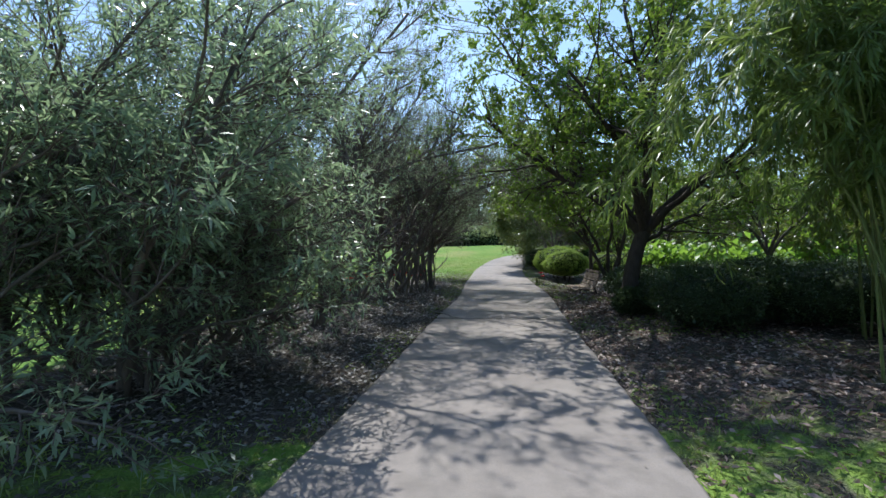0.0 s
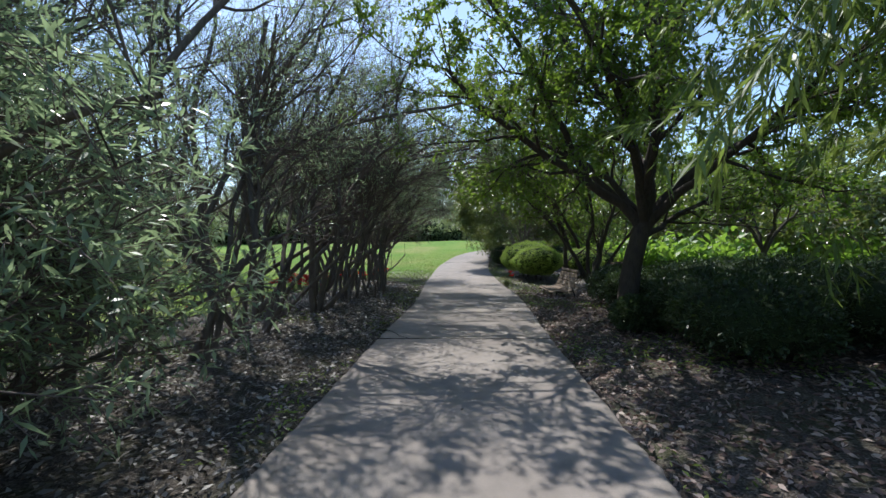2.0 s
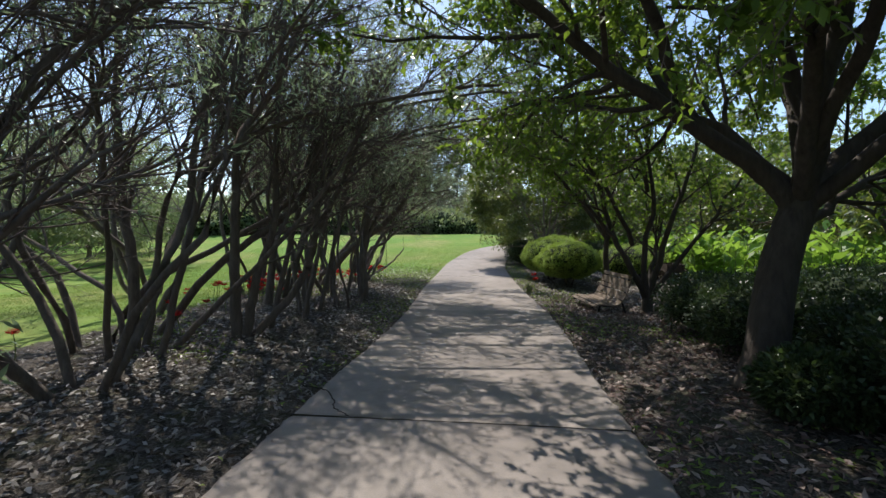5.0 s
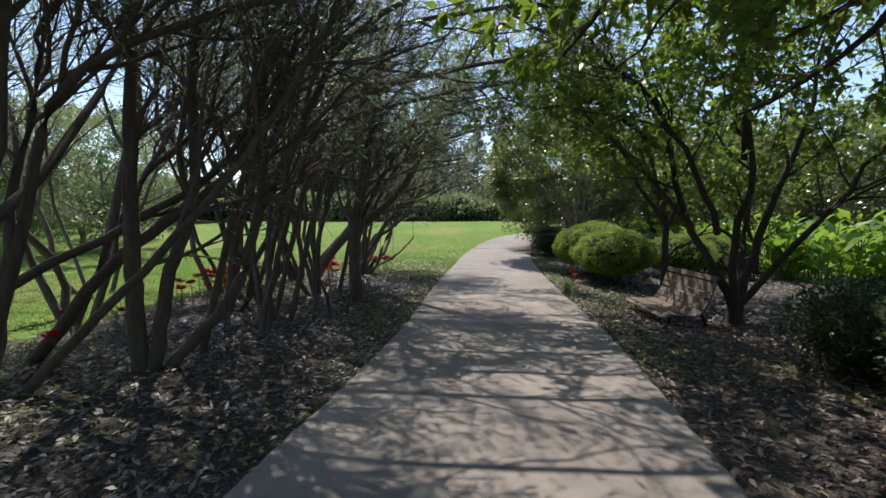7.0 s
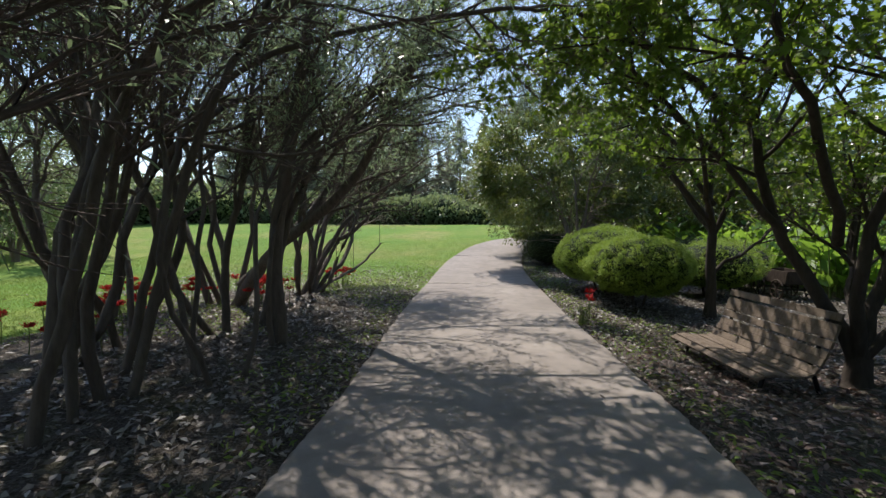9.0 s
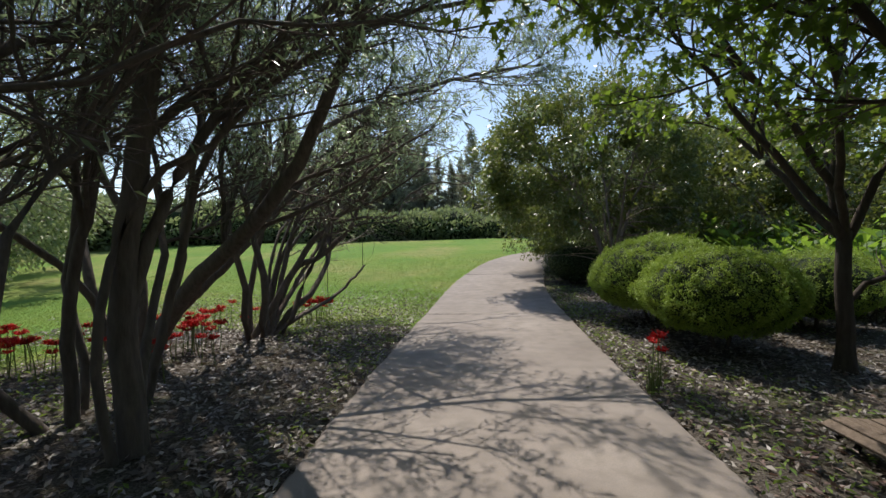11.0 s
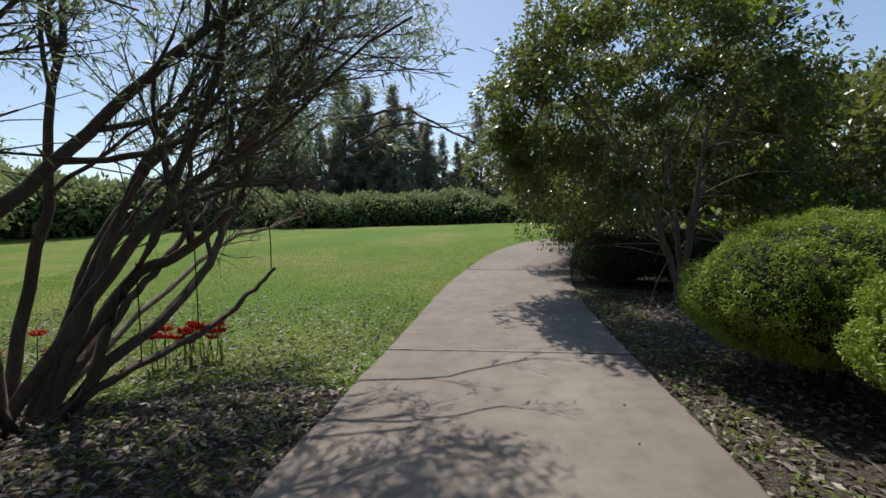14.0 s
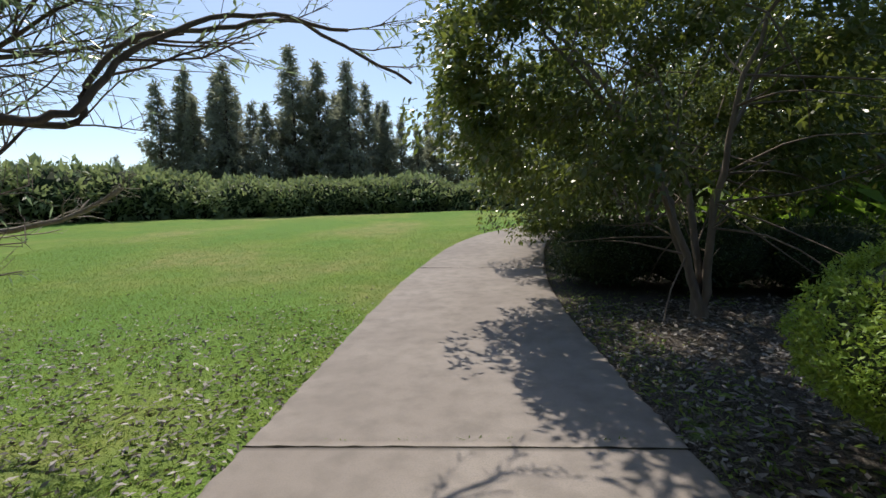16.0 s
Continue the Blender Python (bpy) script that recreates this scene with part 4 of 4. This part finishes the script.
for x, y, a, k in ((12.5, 31.5, 40, 1.2), (17.5, 23.0, 100, 1.15), (18.0, 17.0, 200, 1.2), (19.0, 11.0, 300, 1.25), (16.5, 6.0, 10, 1.2), (14.0, 0.5, 80, 1.2), (19.0, 29.0, 150, 1.4),
                   (24.0, 20.0, 250, 1.5), (24.5, 12.0, 30, 1.5), (17.0, 34.0, 60, 1.4), (10.5, -1.0, 120, 1.1)):
    copy_thing(big, pose(x, y, ground_at(x, y) - 0.04, 0, 0, a) @ Matrix.Scale(k, 4))
for x, y, a, k in ((14.0, 36.2, 70, 1.0), (20.0, 43.5, 170, 1.4), (27.0, 44.0, 270, 1.6), (-9.0, -3.0, 20, 1.2), (6.0, -7.0, 60, 1.2), (-2.0, -13.0, 140, 1.3),
                   (-12.5, 26.5, 30, 1.15), (-16.5, 30.0, 90, 1.3), (-17.0, 23.5, 200, 1.25), (-21.5, 27.5, 140, 1.4), (-14.0, 17.5, 310, 1.2), (-24.0, 34.5, 70, 1.5), (-20.0, 18.0, 250, 1.35)):
    copy_thing(far_green, pose(x, y, ground_at(x, y) - 0.04, 0, 0, a) @ Matrix.Scale(k, 4))

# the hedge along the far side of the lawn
hedge_a = mound("far_hedge_shrub", -3.0, 47.5, (2.2, 1.7), 2.4, 3000, 0.30, 0.11, M_FAR, "loose haze-paled green shrub in a long hedge beyond the lawn", "shrub", "far hedge", 0.16, 0.3)
hedge_b = mound("far_hedge_shrub", 1.0, 47.8, (1.9, 1.6), 2.1, 2800, 0.30, 0.11, M_FAR, "loose haze-paled green shrub in a long hedge beyond the lawn", "shrub", "far hedge", 0.16, 0.3)
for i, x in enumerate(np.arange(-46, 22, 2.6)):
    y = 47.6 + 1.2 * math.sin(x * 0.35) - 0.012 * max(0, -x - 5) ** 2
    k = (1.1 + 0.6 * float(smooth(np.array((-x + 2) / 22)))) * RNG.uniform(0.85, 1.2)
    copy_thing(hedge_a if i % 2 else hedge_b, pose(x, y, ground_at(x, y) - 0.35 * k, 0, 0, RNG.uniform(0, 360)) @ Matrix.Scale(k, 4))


for i, y in enumerate(np.arange(-14, 46, 3.4)):
    x = 29 + 2.0 * math.sin(y * 0.5)
    copy_thing(hedge_a if i % 2 else hedge_b, pose(x, y, ground_at(x, y) - 0.6, 0, 0, RNG.uniform(0, 360)) @ Matrix.Scale(RNG.uniform(1.7, 2.4), 4))

# ---- tall conifers beyond the hedge ----
def conifer(x, y, height, label, shared=None):
    ob = thing("conifer", pose(x, y, ground_at(x, y) - 0.1), label, "tree", "tall conifers beyond the lawn")
    part("trunk", tube_mesh("trunk", [(along([(0, 0, 0), (0.05, 0, height * 0.5), (0, 0.03, height)], 12), np.linspace(0.24, 0.02, 12))], 8, M_BARK_DARK), None, ob)
    bones, pos, way = [], [], []
    for z in np.linspace(height * 0.10, height * 0.985, 150):
        a = RNG.uniform(0, 6.28)
        reach = (1 - z / height) ** 1.0 * height * 0.25 * RNG.uniform(0.5, 1.2) + 0.05
        tip = np.array([math.cos(a) * reach, math.sin(a) * reach, z + reach * RNG.uniform(0.1, 0.45)])
        b = along([(0, 0, z), tip * np.array([0.5, 0.5, 0]) + np.array([0, 0, z + reach * 0.08]), tip], 5)
        bones.append((b, np.linspace(0.04, 0.01, 5)))
        m = int(10 + 62 * reach / (height * 0.16))
        f = RNG.uniform(0.2, 1, (m, 1))
        pos.append(np.array([0, 0, z]) * (1 - f) + tip * f + RNG.normal(0, 0.16, (m, 3)))
        way.append(unit(RNG.normal(0, 0.7, (m, 3)) + np.array([math.cos(a), math.sin(a), -0.1])))
    tagged(part("branches", tube_mesh("branches", bones, 3, M_BARK_DARK), None, ob), kind="stuff")
    part("crown", leaf_mesh("crown", np.concatenate(pos), np.concatenate(way), 0.55, 0.15, M_HAZED_CONIFER, 0.15), None, ob, "feathery green needles greyed by haze")
    return ob


CON = [conifer(-8.3, 63, 16.8, "tall narrow conifer with feathery foliage greyed by haze"), conifer(-14.5, 62.5, 15.0, "tall narrow conifer with feathery foliage greyed by haze")]
for i, (x, y, h) in enumerate(((-21.0, 63, 13.4), (-19.2, 64.5, 15.2), (-17.6, 62.5, 11.8), (-15.9, 64, 14.4), (-12.9, 65, 12.0), (-10.7, 62, 11.0), (-7.2, 65, 14.2), (-5.9, 63.5, 15.4), (-3.9, 65, 13.0), (-2.9, 62.5, 15.0),
                               (-1.3, 64.5, 13.6), (0.6, 63, 11.3), (2.1, 65, 10.3), (3.8, 63, 9.0), (6.3, 64, 13.3), (9.5, 66, 14), (13, 64, 15), (-28, 76, 9), (-36, 80, 9), (18.5, 63, 14), (23, 66, 13), (-20.2, 66, 12.6), (-14.9, 66, 13.0), (-9.6, 66, 13.5), (-4.8, 67, 13.2), (-0.3, 67, 12.2), (5.0, 67, 10.5))):
    copy_thing(CON[i % 2], pose(x, y, ground_at(x, y) - 0.1, 0, 0, 77 * i) @ Matrix.Scale(h / (16.8 if i % 2 == 0 else 15.0), 4))


# ---- bamboo arching over the start of the path ----
def bamboo(x, y, tips, label):
    ob = thing("bamboo_clump", pose(0, 0, 0), label, "bamboo")
    z = ground_at(x, y) - 0.03
    bones, pos, way = [], [], []
    for tx, ty, tz, top in tips:
        b = np.array([x + RNG.normal(0, 0.25), y + RNG.normal(0, 0.25), z])
        t = np.array([tx, ty, tz])
        c = along([b, b * 0.75 + t * 0.25 + np.array([0, 0, top * 0.55 - 0.25 * tz]), b * 0.4 + t * 0.6 + np.array([0, 0, top - 0.6 * tz]), t], 16)
        part("culm", tube_mesh("culm", [(c, np.linspace(0.016, 0.003, 16))], 7, M_CULM), None, ob)
        for i in range(5, 16):
            for _ in range(4):
                d = unit(unit(c[i] - c[i - 1]) * 0.8 + RNG.normal(0, 0.6, 3) + np.array([0, 0, -0.15]))
                q = c[i] + d * RNG.uniform(0.25, 0.6)
                s = along([c[i], (c[i] + q) / 2 + RNG.normal(0, 0.03, 3), q], 4)
                bones.append((s, np.linspace(0.004, 0.0015, 4)))
                m = 15
                f = RNG.uniform(0.2, 1, (m, 1))
                pos.append(c[i] * (1 - f) + q * f)
                way.append(unit(d * 0.9 + RNG.normal(0, 0.5, (m, 3)) + np.array([0, 0, -0.3])))
    pos, way = np.concatenate(pos), np.concatenate(way)
    keep = ~in_the_way(pos, 0.85, 2.3)
    tagged(part("twigs", tube_mesh("twigs", [b for b in bones if not in_the_way(b[0], 0.8, 2.3).any()], 3, M_CULM), None, ob), kind="stuff")
    part("foliage", leaf_mesh("foliage", pos[keep], way[keep], 0.15, 0.021, M_BAMBOO, 0.2), None, ob, "narrow pointed yellow-green leaves")
    return ob


def arching(n, cx, cy, cz, spread, top):
    return [(cx + RNG.normal(0, spread), cy + RNG.normal(0, spread), cz + RNG.normal(0, 0.35), top + RNG.normal(0, 0.4)) for _ in range(n)]


bamboo(4.9, 4.4, [(1.95, 4.5, 2.15, 3.6), (2.1, 5.2, 2.3, 3.8), (2.4, 3.6, 2.8, 3.9), (2.7, 4.9, 2.7, 4.0), (3.1, 4.2, 2.4, 3.6)] + arching(13, 3.5, 4.3, 2.9, 0.6, 4.0), "clump of arching bamboo with yellow-green leaves over the path")
bamboo(6.2, 5.6, arching(24, 5.0, 5.0, 2.3, 0.8, 4.4), "dense bamboo clump with drooping leafy culms")
bamboo(6.2, 4.4, arching(20, 5.2, 4.2, 2.5, 0.9, 4.4), "dense bamboo clump with drooping leafy culms")
bamboo(6.6, 6.2, arching(24, 4.4, 5.3, 3.3, 0.9, 4.9), "tall bamboo clump leaning out over the grass")


# ---- broad-leaved plants in the sunny bed ----
def canna(x, y, h, label):
    ob = thing("canna_plant", pose(x, y, ground_at(x, y) - 0.02), label, "plant", "bright broad-leaved plants")
    pos, way = [], []
    stems = []
    for _ in range(6):
        b = RNG.normal(0, 0.14, 2)
        t = np.array([b[0] * 2.0, b[1] * 2.0, h * RNG.uniform(0.75, 1.1)])
        s = along([(b[0], b[1], 0), (b[0] * 1.4, b[1] * 1.4, t[2] * 0.5), t], 6)
        stems.append((s, np.linspace(0.014, 0.006, 6)))
        for f in np.linspace(0.25, 1, 7):
            a = RNG.uniform(0, 6.28)
            pos.append(s[int(f * 5)])
            way.append((math.cos(a) * 0.7, math.sin(a) * 0.7, 0.8))
    for b in stems:
        part("stalk", tube_mesh("stalk", [b], 5, M_STEM), None, ob)
    part("leaves", leaf_mesh("leaves", np.array(pos), np.array(way), 0.42, 0.17, M_CANNA, 0.3), None, ob)
    return ob


cannas = [canna(10.2, 19.6, 1.15, "bright green broad-leaved plant in a sunny bed"), canna(11.0, 20.4, 1.3, "bright green broad-leaved plant in a sunny bed")]
for i in range(120):
    x, y = RNG.uniform(9.7, 18.0), RNG.uniform(15.2, 25.0)
    if x - 9.5 < (y - 19.5) * -0.3 or (x < 11.6 and y < 18.5):
        continue
    copy_thing(cannas[i % 2], pose(x, y, ground_at(x, y) - 0.02, 0, 0, RNG.uniform(0, 360)) @ Matrix.Scale(RNG.uniform(0.9, 1.35), 4))

for i in range(18):
    x, y = RNG.uniform(9.4, 13.0), RNG.uniform(25.9, 28.2)
    copy_thing(cannas[i % 2], pose(x, y, ground_at(x, y) - 0.02, 0, 0, RNG.uniform(0, 360)) @ Matrix.Scale(RNG.uniform(1.2, 1.5), 4))


# ---- the bench ----
def slat(length, w, t):
    bm = bmesh.new()
    bmesh.ops.create_cube(bm, size=1.0)
    for v in bm.verts:
        v.co = Vector((v.co.x * w, v.co.y * length, v.co.z * t))
    bmesh.ops.bevel(bm, geom=bm.edges[:], offset=0.004, segments=1, affect="EDGES")
    return bm


def build_bench():
    x, y, length = 5.05, 15.58, 1.62
    z = ground_at(x + 0.25, y) - 0.01
    ob = thing("park_bench", pose(x, y, z, 0, 0, -4), "weathered brown slatted park bench with a curved seat beside the path", "bench")
    curve = along([(-0.2, 0, 0.215), (-0.06, 0, 0.26), (0.16, 0, 0.245), (0.34, 0, 0.275), (0.45, 0, 0.43), (0.53, 0, 0.63), (0.60, 0, 0.88)], 60)
    seg = np.concatenate([[0], np.cumsum(np.linalg.norm(np.diff(curve, axis=0), axis=1))])
    me = None
    for k in range(13):
        s = seg[-1] * (k + 0.5) / 13
        i = int(np.searchsorted(seg, s)) - 1
        p, d = curve[i], unit(curve[i + 1] - curve[i])
        o = part("slat", slat(length, seg[-1] / 13 - 0.014, 0.028) if me is None else me, M_BENCH, ob)
        me = o.data
        o.matrix_basis = pose(p[0], p[1], p[2], 0, -math.degrees(math.atan2(d[2], d[0])), 0)
    for side in (-0.66, 0.66):
        rail = curve + np.array([0, side, -0.03])
        fr = part("end_frame", tube_mesh("end_frame", [(rail[::3], np.full(20, 0.02))], 8, M_IRON), None, ob, "black iron end frame")
        for px, lean in ((-0.02, -0.06), (0.42, 0.12)):
            top = 0.23 if px < 0.2 else 0.36
            part("leg", tube_mesh("leg", [(along([(px, side, top), (px + lean * 0.5, side, top * 0.5), (px + lean, side, 0.0)], 8), np.full(8, 0.022))], 8, M_IRON), None, ob)


build_bench()


# ---- the little garden cart ----
def build_cart():
    x, y = 9.35, 19.65
    ob = thing("garden_cart", pose(x, y, ground_at(x, y) - 0.01, 0, 0, 80), "dark wooden planter cart on spoked wheels beside clipped shrubs", "cart")
    for w, l, h, px, py, pz in ((0.9, 0.03, 0.26, 0, -0.25, 0.47), (0.9, 0.03, 0.26, 0, 0.25, 0.47), (0.03, 0.5, 0.26, -0.44, 0, 0.47), (0.03, 0.5, 0.26, 0.44, 0, 0.47), (0.9, 0.5, 0.03, 0, 0, 0.34)):
        bm = bmesh.new()
        bmesh.ops.create_cube(bm, size=1.0)
        for v in bm.verts:
            v.co = Vector((v.co.x * w * (1 + 0.12 * (v.co.z > 0)) + px, v.co.y * l + py, v.co.z * h + pz))
        bmesh.ops.bevel(bm, geom=bm.edges[:], offset=0.004, segments=1, affect="EDGES")
        part("board", bm, M_CART, ob)
    a = np.linspace(0, 2 * np.pi, 25)
    for px in (-0.3, 0.3):
        for py in (-0.33, 0.33):
            ring = np.column_stack([px + 0.2 * np.cos(a), np.full(25, py), 0.21 + 0.2 * np.sin(a)])
            wheel = part("wheel", tube_mesh("wheel", [(ring, np.full(25, 0.017))], 6, M_CART), None, ob)
            for k in range(8):
                t = np.pi * 2 * k / 8
                s = np.array([(px, py, 0.21), (px + 0.1 * math.cos(t), py, 0.21 + 0.1 * math.sin(t)), (px + 0.19 * math.cos(t), py, 0.21 + 0.19 * math.sin(t))])
                part("spoke", tube_mesh("spoke", [(s, np.full(3, 0.011))], 5, M_CART), None, wheel)
        part("axle", tube_mesh("axle", [(np.array([(px, -0.34, 0.21), (px, 0, 0.21), (px, 0.34, 0.21)]), np.full(3, 0.02))], 6, M_IRON), None, ob)


build_cart()


# ---- red spider lilies ----
def spider_lily(x, y, h):
    ob = thing("spider_lily", pose(x, y, ground_at(x, y) - 0.01), "red spider lily on a bare green stem", "flower", "red spider lilies")
    part("stem", tube_mesh("stem", [(along([(0, 0, 0), (0.01, 0.01, h * 0.5), (0.02, 0.0, h)], 6), np.linspace(0.006, 0.004, 6))], 5, M_STEM), None, ob)
    petals, threads = [], []
    top = np.array([0.02, 0, h])
    for k in range(24):
        a, e = RNG.uniform(0, 6.28), RNG.uniform(0.1, 0.9)
        d = np.array([math.cos(a) * math.cos(e), math.sin(a) * math.cos(e), math.sin(e)])
        petals.append((along([top, top + d * 0.032, top + d * 0.052 + np.array([0, 0, 0.01]), top + d * 0.05 + np.array([d[0], d[1], 0]) * 0.014 + np.array([0, 0, -0.01])], 6), np.array([0.003, 0.004, 0.005, 0.005, 0.0035, 0.0015])))
    for k in range(18):
        a = RNG.uniform(0, 6.28)
        d = np.array([math.cos(a), math.sin(a), 0.35])
        threads.append((along([top, top + d * 0.04, top + d * 0.075 + np.array([0, 0, 0.02])], 4), np.full(4, 0.0013)))
    tagged(part("bloom", tube_mesh("bloom", petals, 3, M_PETAL), None, ob, "curled red petals"), kind="stuff")
    tagged(part("stamens", tube_mesh("stamens", threads, 3, M_PETAL), None, ob), kind="stuff")
    return ob


lilies = [spider_lily(4.42, 18.0, 0.28), spider_lily(4.25, 17.5, 0.32)]
spots = [(4.5, 18.1), (4.3, 17.62)]
for cx, cy, n, s in ((-2.9, 16.9, 30, 0.38), (-3.0, 18.1, 34, 0.45), (-0.5, 21.35, 22, 0.2), (-1.35, 18.8, 16, 0.22), (-1.7, 20.4, 16, 0.4), (-2.3, 15.9, 10, 0.3), (-2.6, 13.4, 5, 0.4), (-3.9, 11.0, 4, 0.4), (-3.4, 15.2, 6, 0.5), (-4.0, 8.2, 3, 0.4), (-0.9, 17.9, 4, 0.3)):
    spots += [(cx + RNG.normal(0, s), cy + RNG.normal(0, s)) for _ in range(n)]
for i, (x, y) in enumerate(spots):
    copy_thing(lilies[i % 2], pose(x, y, ground_at(x, y) - 0.01, RNG.normal(0, 5), RNG.normal(0, 5), RNG.uniform(0, 360)) @ Matrix.Scale(RNG.uniform(0.95, 1.4), 4))


# ---- what covers the ground ----
def scatter(n, x0, x1, y0, y1, keep):
    x, y = RNG.uniform(x0, x1, n), RNG.uniform(y0, y1, n)
    k = keep(x, y, off_path(x, y))
    x, y = x[k], y[k]
    return np.column_stack([x, y, land(x, y)])


def build_cover():
    p = scatter(165000, -6.5, 10, -1, 25, lambda x, y, o: (np.abs(o) > HALF - 0.06 * (RNG.uniform(0, 1, len(o)) < 0.4)) & (bed(x, y) + 0.22 * (y > 18.5) * (y < 24.5) > RNG.uniform(0.2, 0.9, len(x))) & (RNG.uniform(0, 1, len(x)) < np.where(np.abs(o) < 4.5, 0.9, 0.35)))
    n = len(p)
    p[:, 2] += RNG.uniform(0.0, 0.03, n)
    way = np.column_stack([RNG.normal(0, 1, (n, 2)), RNG.normal(0.05, 0.25, n)])
    right = (off_path(p[:, 0], p[:, 1]) > 0) & (p[:, 1] < 16 + RNG.normal(0, 1.0, n))
    for name, k, m, label in (("leaf_litter", ~right, M_LITTER, "dry grey fallen leaves covering the beds under the shrubs"), ("brown_leaf_litter", right, M_LITTER_BROWN, "dry reddish-brown fallen leaves covering the bed round the bench")):
        tagged(new(name, leaf_mesh(name, p[k], way[k], 0.08, 0.03, m, 0.05, False, 0.2)), label, "leaf litter", kind="stuff")
    p = scatter(900, -3, 6, 0, 21.5, lambda x, y, o: np.abs(o) < HALF - 0.05 - np.abs(RNG.normal(0, 0.02, len(o))))
    p = p[RNG.uniform(0, 1, len(p)) < 0.12 + 0.88 * (np.abs(off_path(p[:, 0], p[:, 1])) / HALF) ** 4]
    p[:, 2] = hill(p[:, 1]) + 0.042
    way = np.column_stack([RNG.normal(0, 1, (len(p), 2)), RNG.normal(0, 0.05, len(p))])
    tagged(new("path_leaves", leaf_mesh("path_leaves", p, way, 0.06, 0.02, M_LITTER, 0.02)), "few dry leaves lying on the concrete", "leaf litter", kind="stuff")
    p = scatter(260000, -9, 6.5, 14, 36, lambda x, y, o: (np.abs(o) > HALF - 0.03) & (bed(x, y) < RNG.uniform(0.25, 0.75, len(x))) & (RNG.uniform(0, 1, len(x)) < np.clip(1.15 - (y - 19) / 16, 0.12, 1)))
    n = len(p)
    way = np.column_stack([RNG.normal(0, 0.55, (n, 2)), np.ones(n)])
    tagged(new("lawn_grass", leaf_mesh("lawn_grass", p, way, 0.06, 0.009, M_GRASS, 0.3)), "short mown green and yellowish grass", "grass", kind="stuff")
    p = scatter(22000, -5, 3, 19.5, 27, lambda x, y, o: (o < -HALF) & (RNG.uniform(0, 1, len(x)) < np.clip(1.1 - (y - 20) / 5.5, 0.03, 1)))
    p[:, 2] += RNG.uniform(0.01, 0.04, len(p))
    way = np.column_stack([RNG.normal(0, 1, (len(p), 2)), RNG.normal(0.1, 0.3, len(p))])
    tagged(new("lawn_leaves", leaf_mesh("lawn_leaves", p, way, 0.065, 0.024, M_LITTER, 0.05, False, 0.2)), "dry leaves scattered on the lawn edge", "leaf litter", kind="stuff")
    p = scatter(42000, -6, 6.5, -1, 6, lambda x, y, o: (np.abs(o) > HALF - 0.02) & (bed(x, y) < RNG.uniform(0.3, 0.9, len(x))))
    way = np.column_stack([RNG.normal(0, 0.6, (len(p), 2)), np.ones(len(p))])
    tagged(new("shade_grass", leaf_mesh("shade_grass", p, way, 0.085, 0.012, M_GRASS, 0.35)), "short green grass in the shade beside the path", "grass", kind="stuff")
    # weeds that have taken root in a joint of the path
    u = RNG.choice([-0.75, -0.3, 0.05, 0.12, 0.3, 0.95], 70) + RNG.normal(0, 0.05, 70)
    p = np.column_stack([3.1 + u, 21.6 - 0.13 * u, np.full(70, float(hill(21.6)) + 0.02)])
    way = np.column_stack([RNG.normal(0, 0.8, (70, 2)), np.ones(70)])
    tagged(new("joint_weeds", leaf_mesh("joint_weeds", p, way, 0.045, 0.01, M_GRASS, 0.3)), "small green weeds rooted in the joint of the concrete path", "weeds", kind="stuff")
    # low green weeds in the beds and along the path's rim
    p = scatter(62000, -5, 7.5, -1, 25.5, lambda x, y, o: (np.abs(o) > HALF) & (np.sin(x * 1.7 + 1.3 * np.sin(y)) + np.sin(y * 1.3 + x) + 1.2 * (np.abs(o) < 1.9) + 0.8 * (y < 4.5) * (o < 0) + 1.1 * (o < -1.5) * (y > 16.3) * (y < 20.5) + 1.0 * (o > 0) * (o < 2.1) * (y > 15.5) + 0.8 * (o > 0) * (o < 4.2) * (y > 19.5) > 1.0 + RNG.uniform(-0.4, 0.8, len(x))))
    n = len(p)
    p[:, 2] += RNG.uniform(0, 0.05, n)
    way = np.column_stack([RNG.normal(0, 1.0, (n, 2)), RNG.uniform(0.2, 1.0, n)])
    tagged(new("low_weeds", leaf_mesh("low_weeds", p, way, 0.075, 0.022, M_GRASS, 0.3)), "low green weeds among the fallen leaves", "weeds", kind="stuff")


build_cover()


# ---- a tuft of strappy leaves beside the path ----
def grass_tuft(x, y, h):
    ob = thing("grass_tuft", pose(x, y, ground_at(x, y) - 0.01), "tuft of upright yellow-green strap leaves at the path", "plant", "strappy tufts")
    for k in range(16):
        a, r = RNG.uniform(0, 6.28), RNG.uniform(0.01, 0.06)
        b = np.array([r * math.cos(a), r * math.sin(a), 0])
        t = b * RNG.uniform(1.5, 4.0) + np.array([0, 0, h * RNG.uniform(0.6, 1.1)])
        part("blade", tube_mesh("blade", [(along([b, b * 1.2 + np.array([0, 0, t[2] * 0.55]), t], 6), np.linspace(0.006, 0.0015, 6))], 4, M_STEM), None, ob)


grass_tuft(4.0, 17.2, 0.34)
grass_tuft(4.12, 17.35, 0.3)
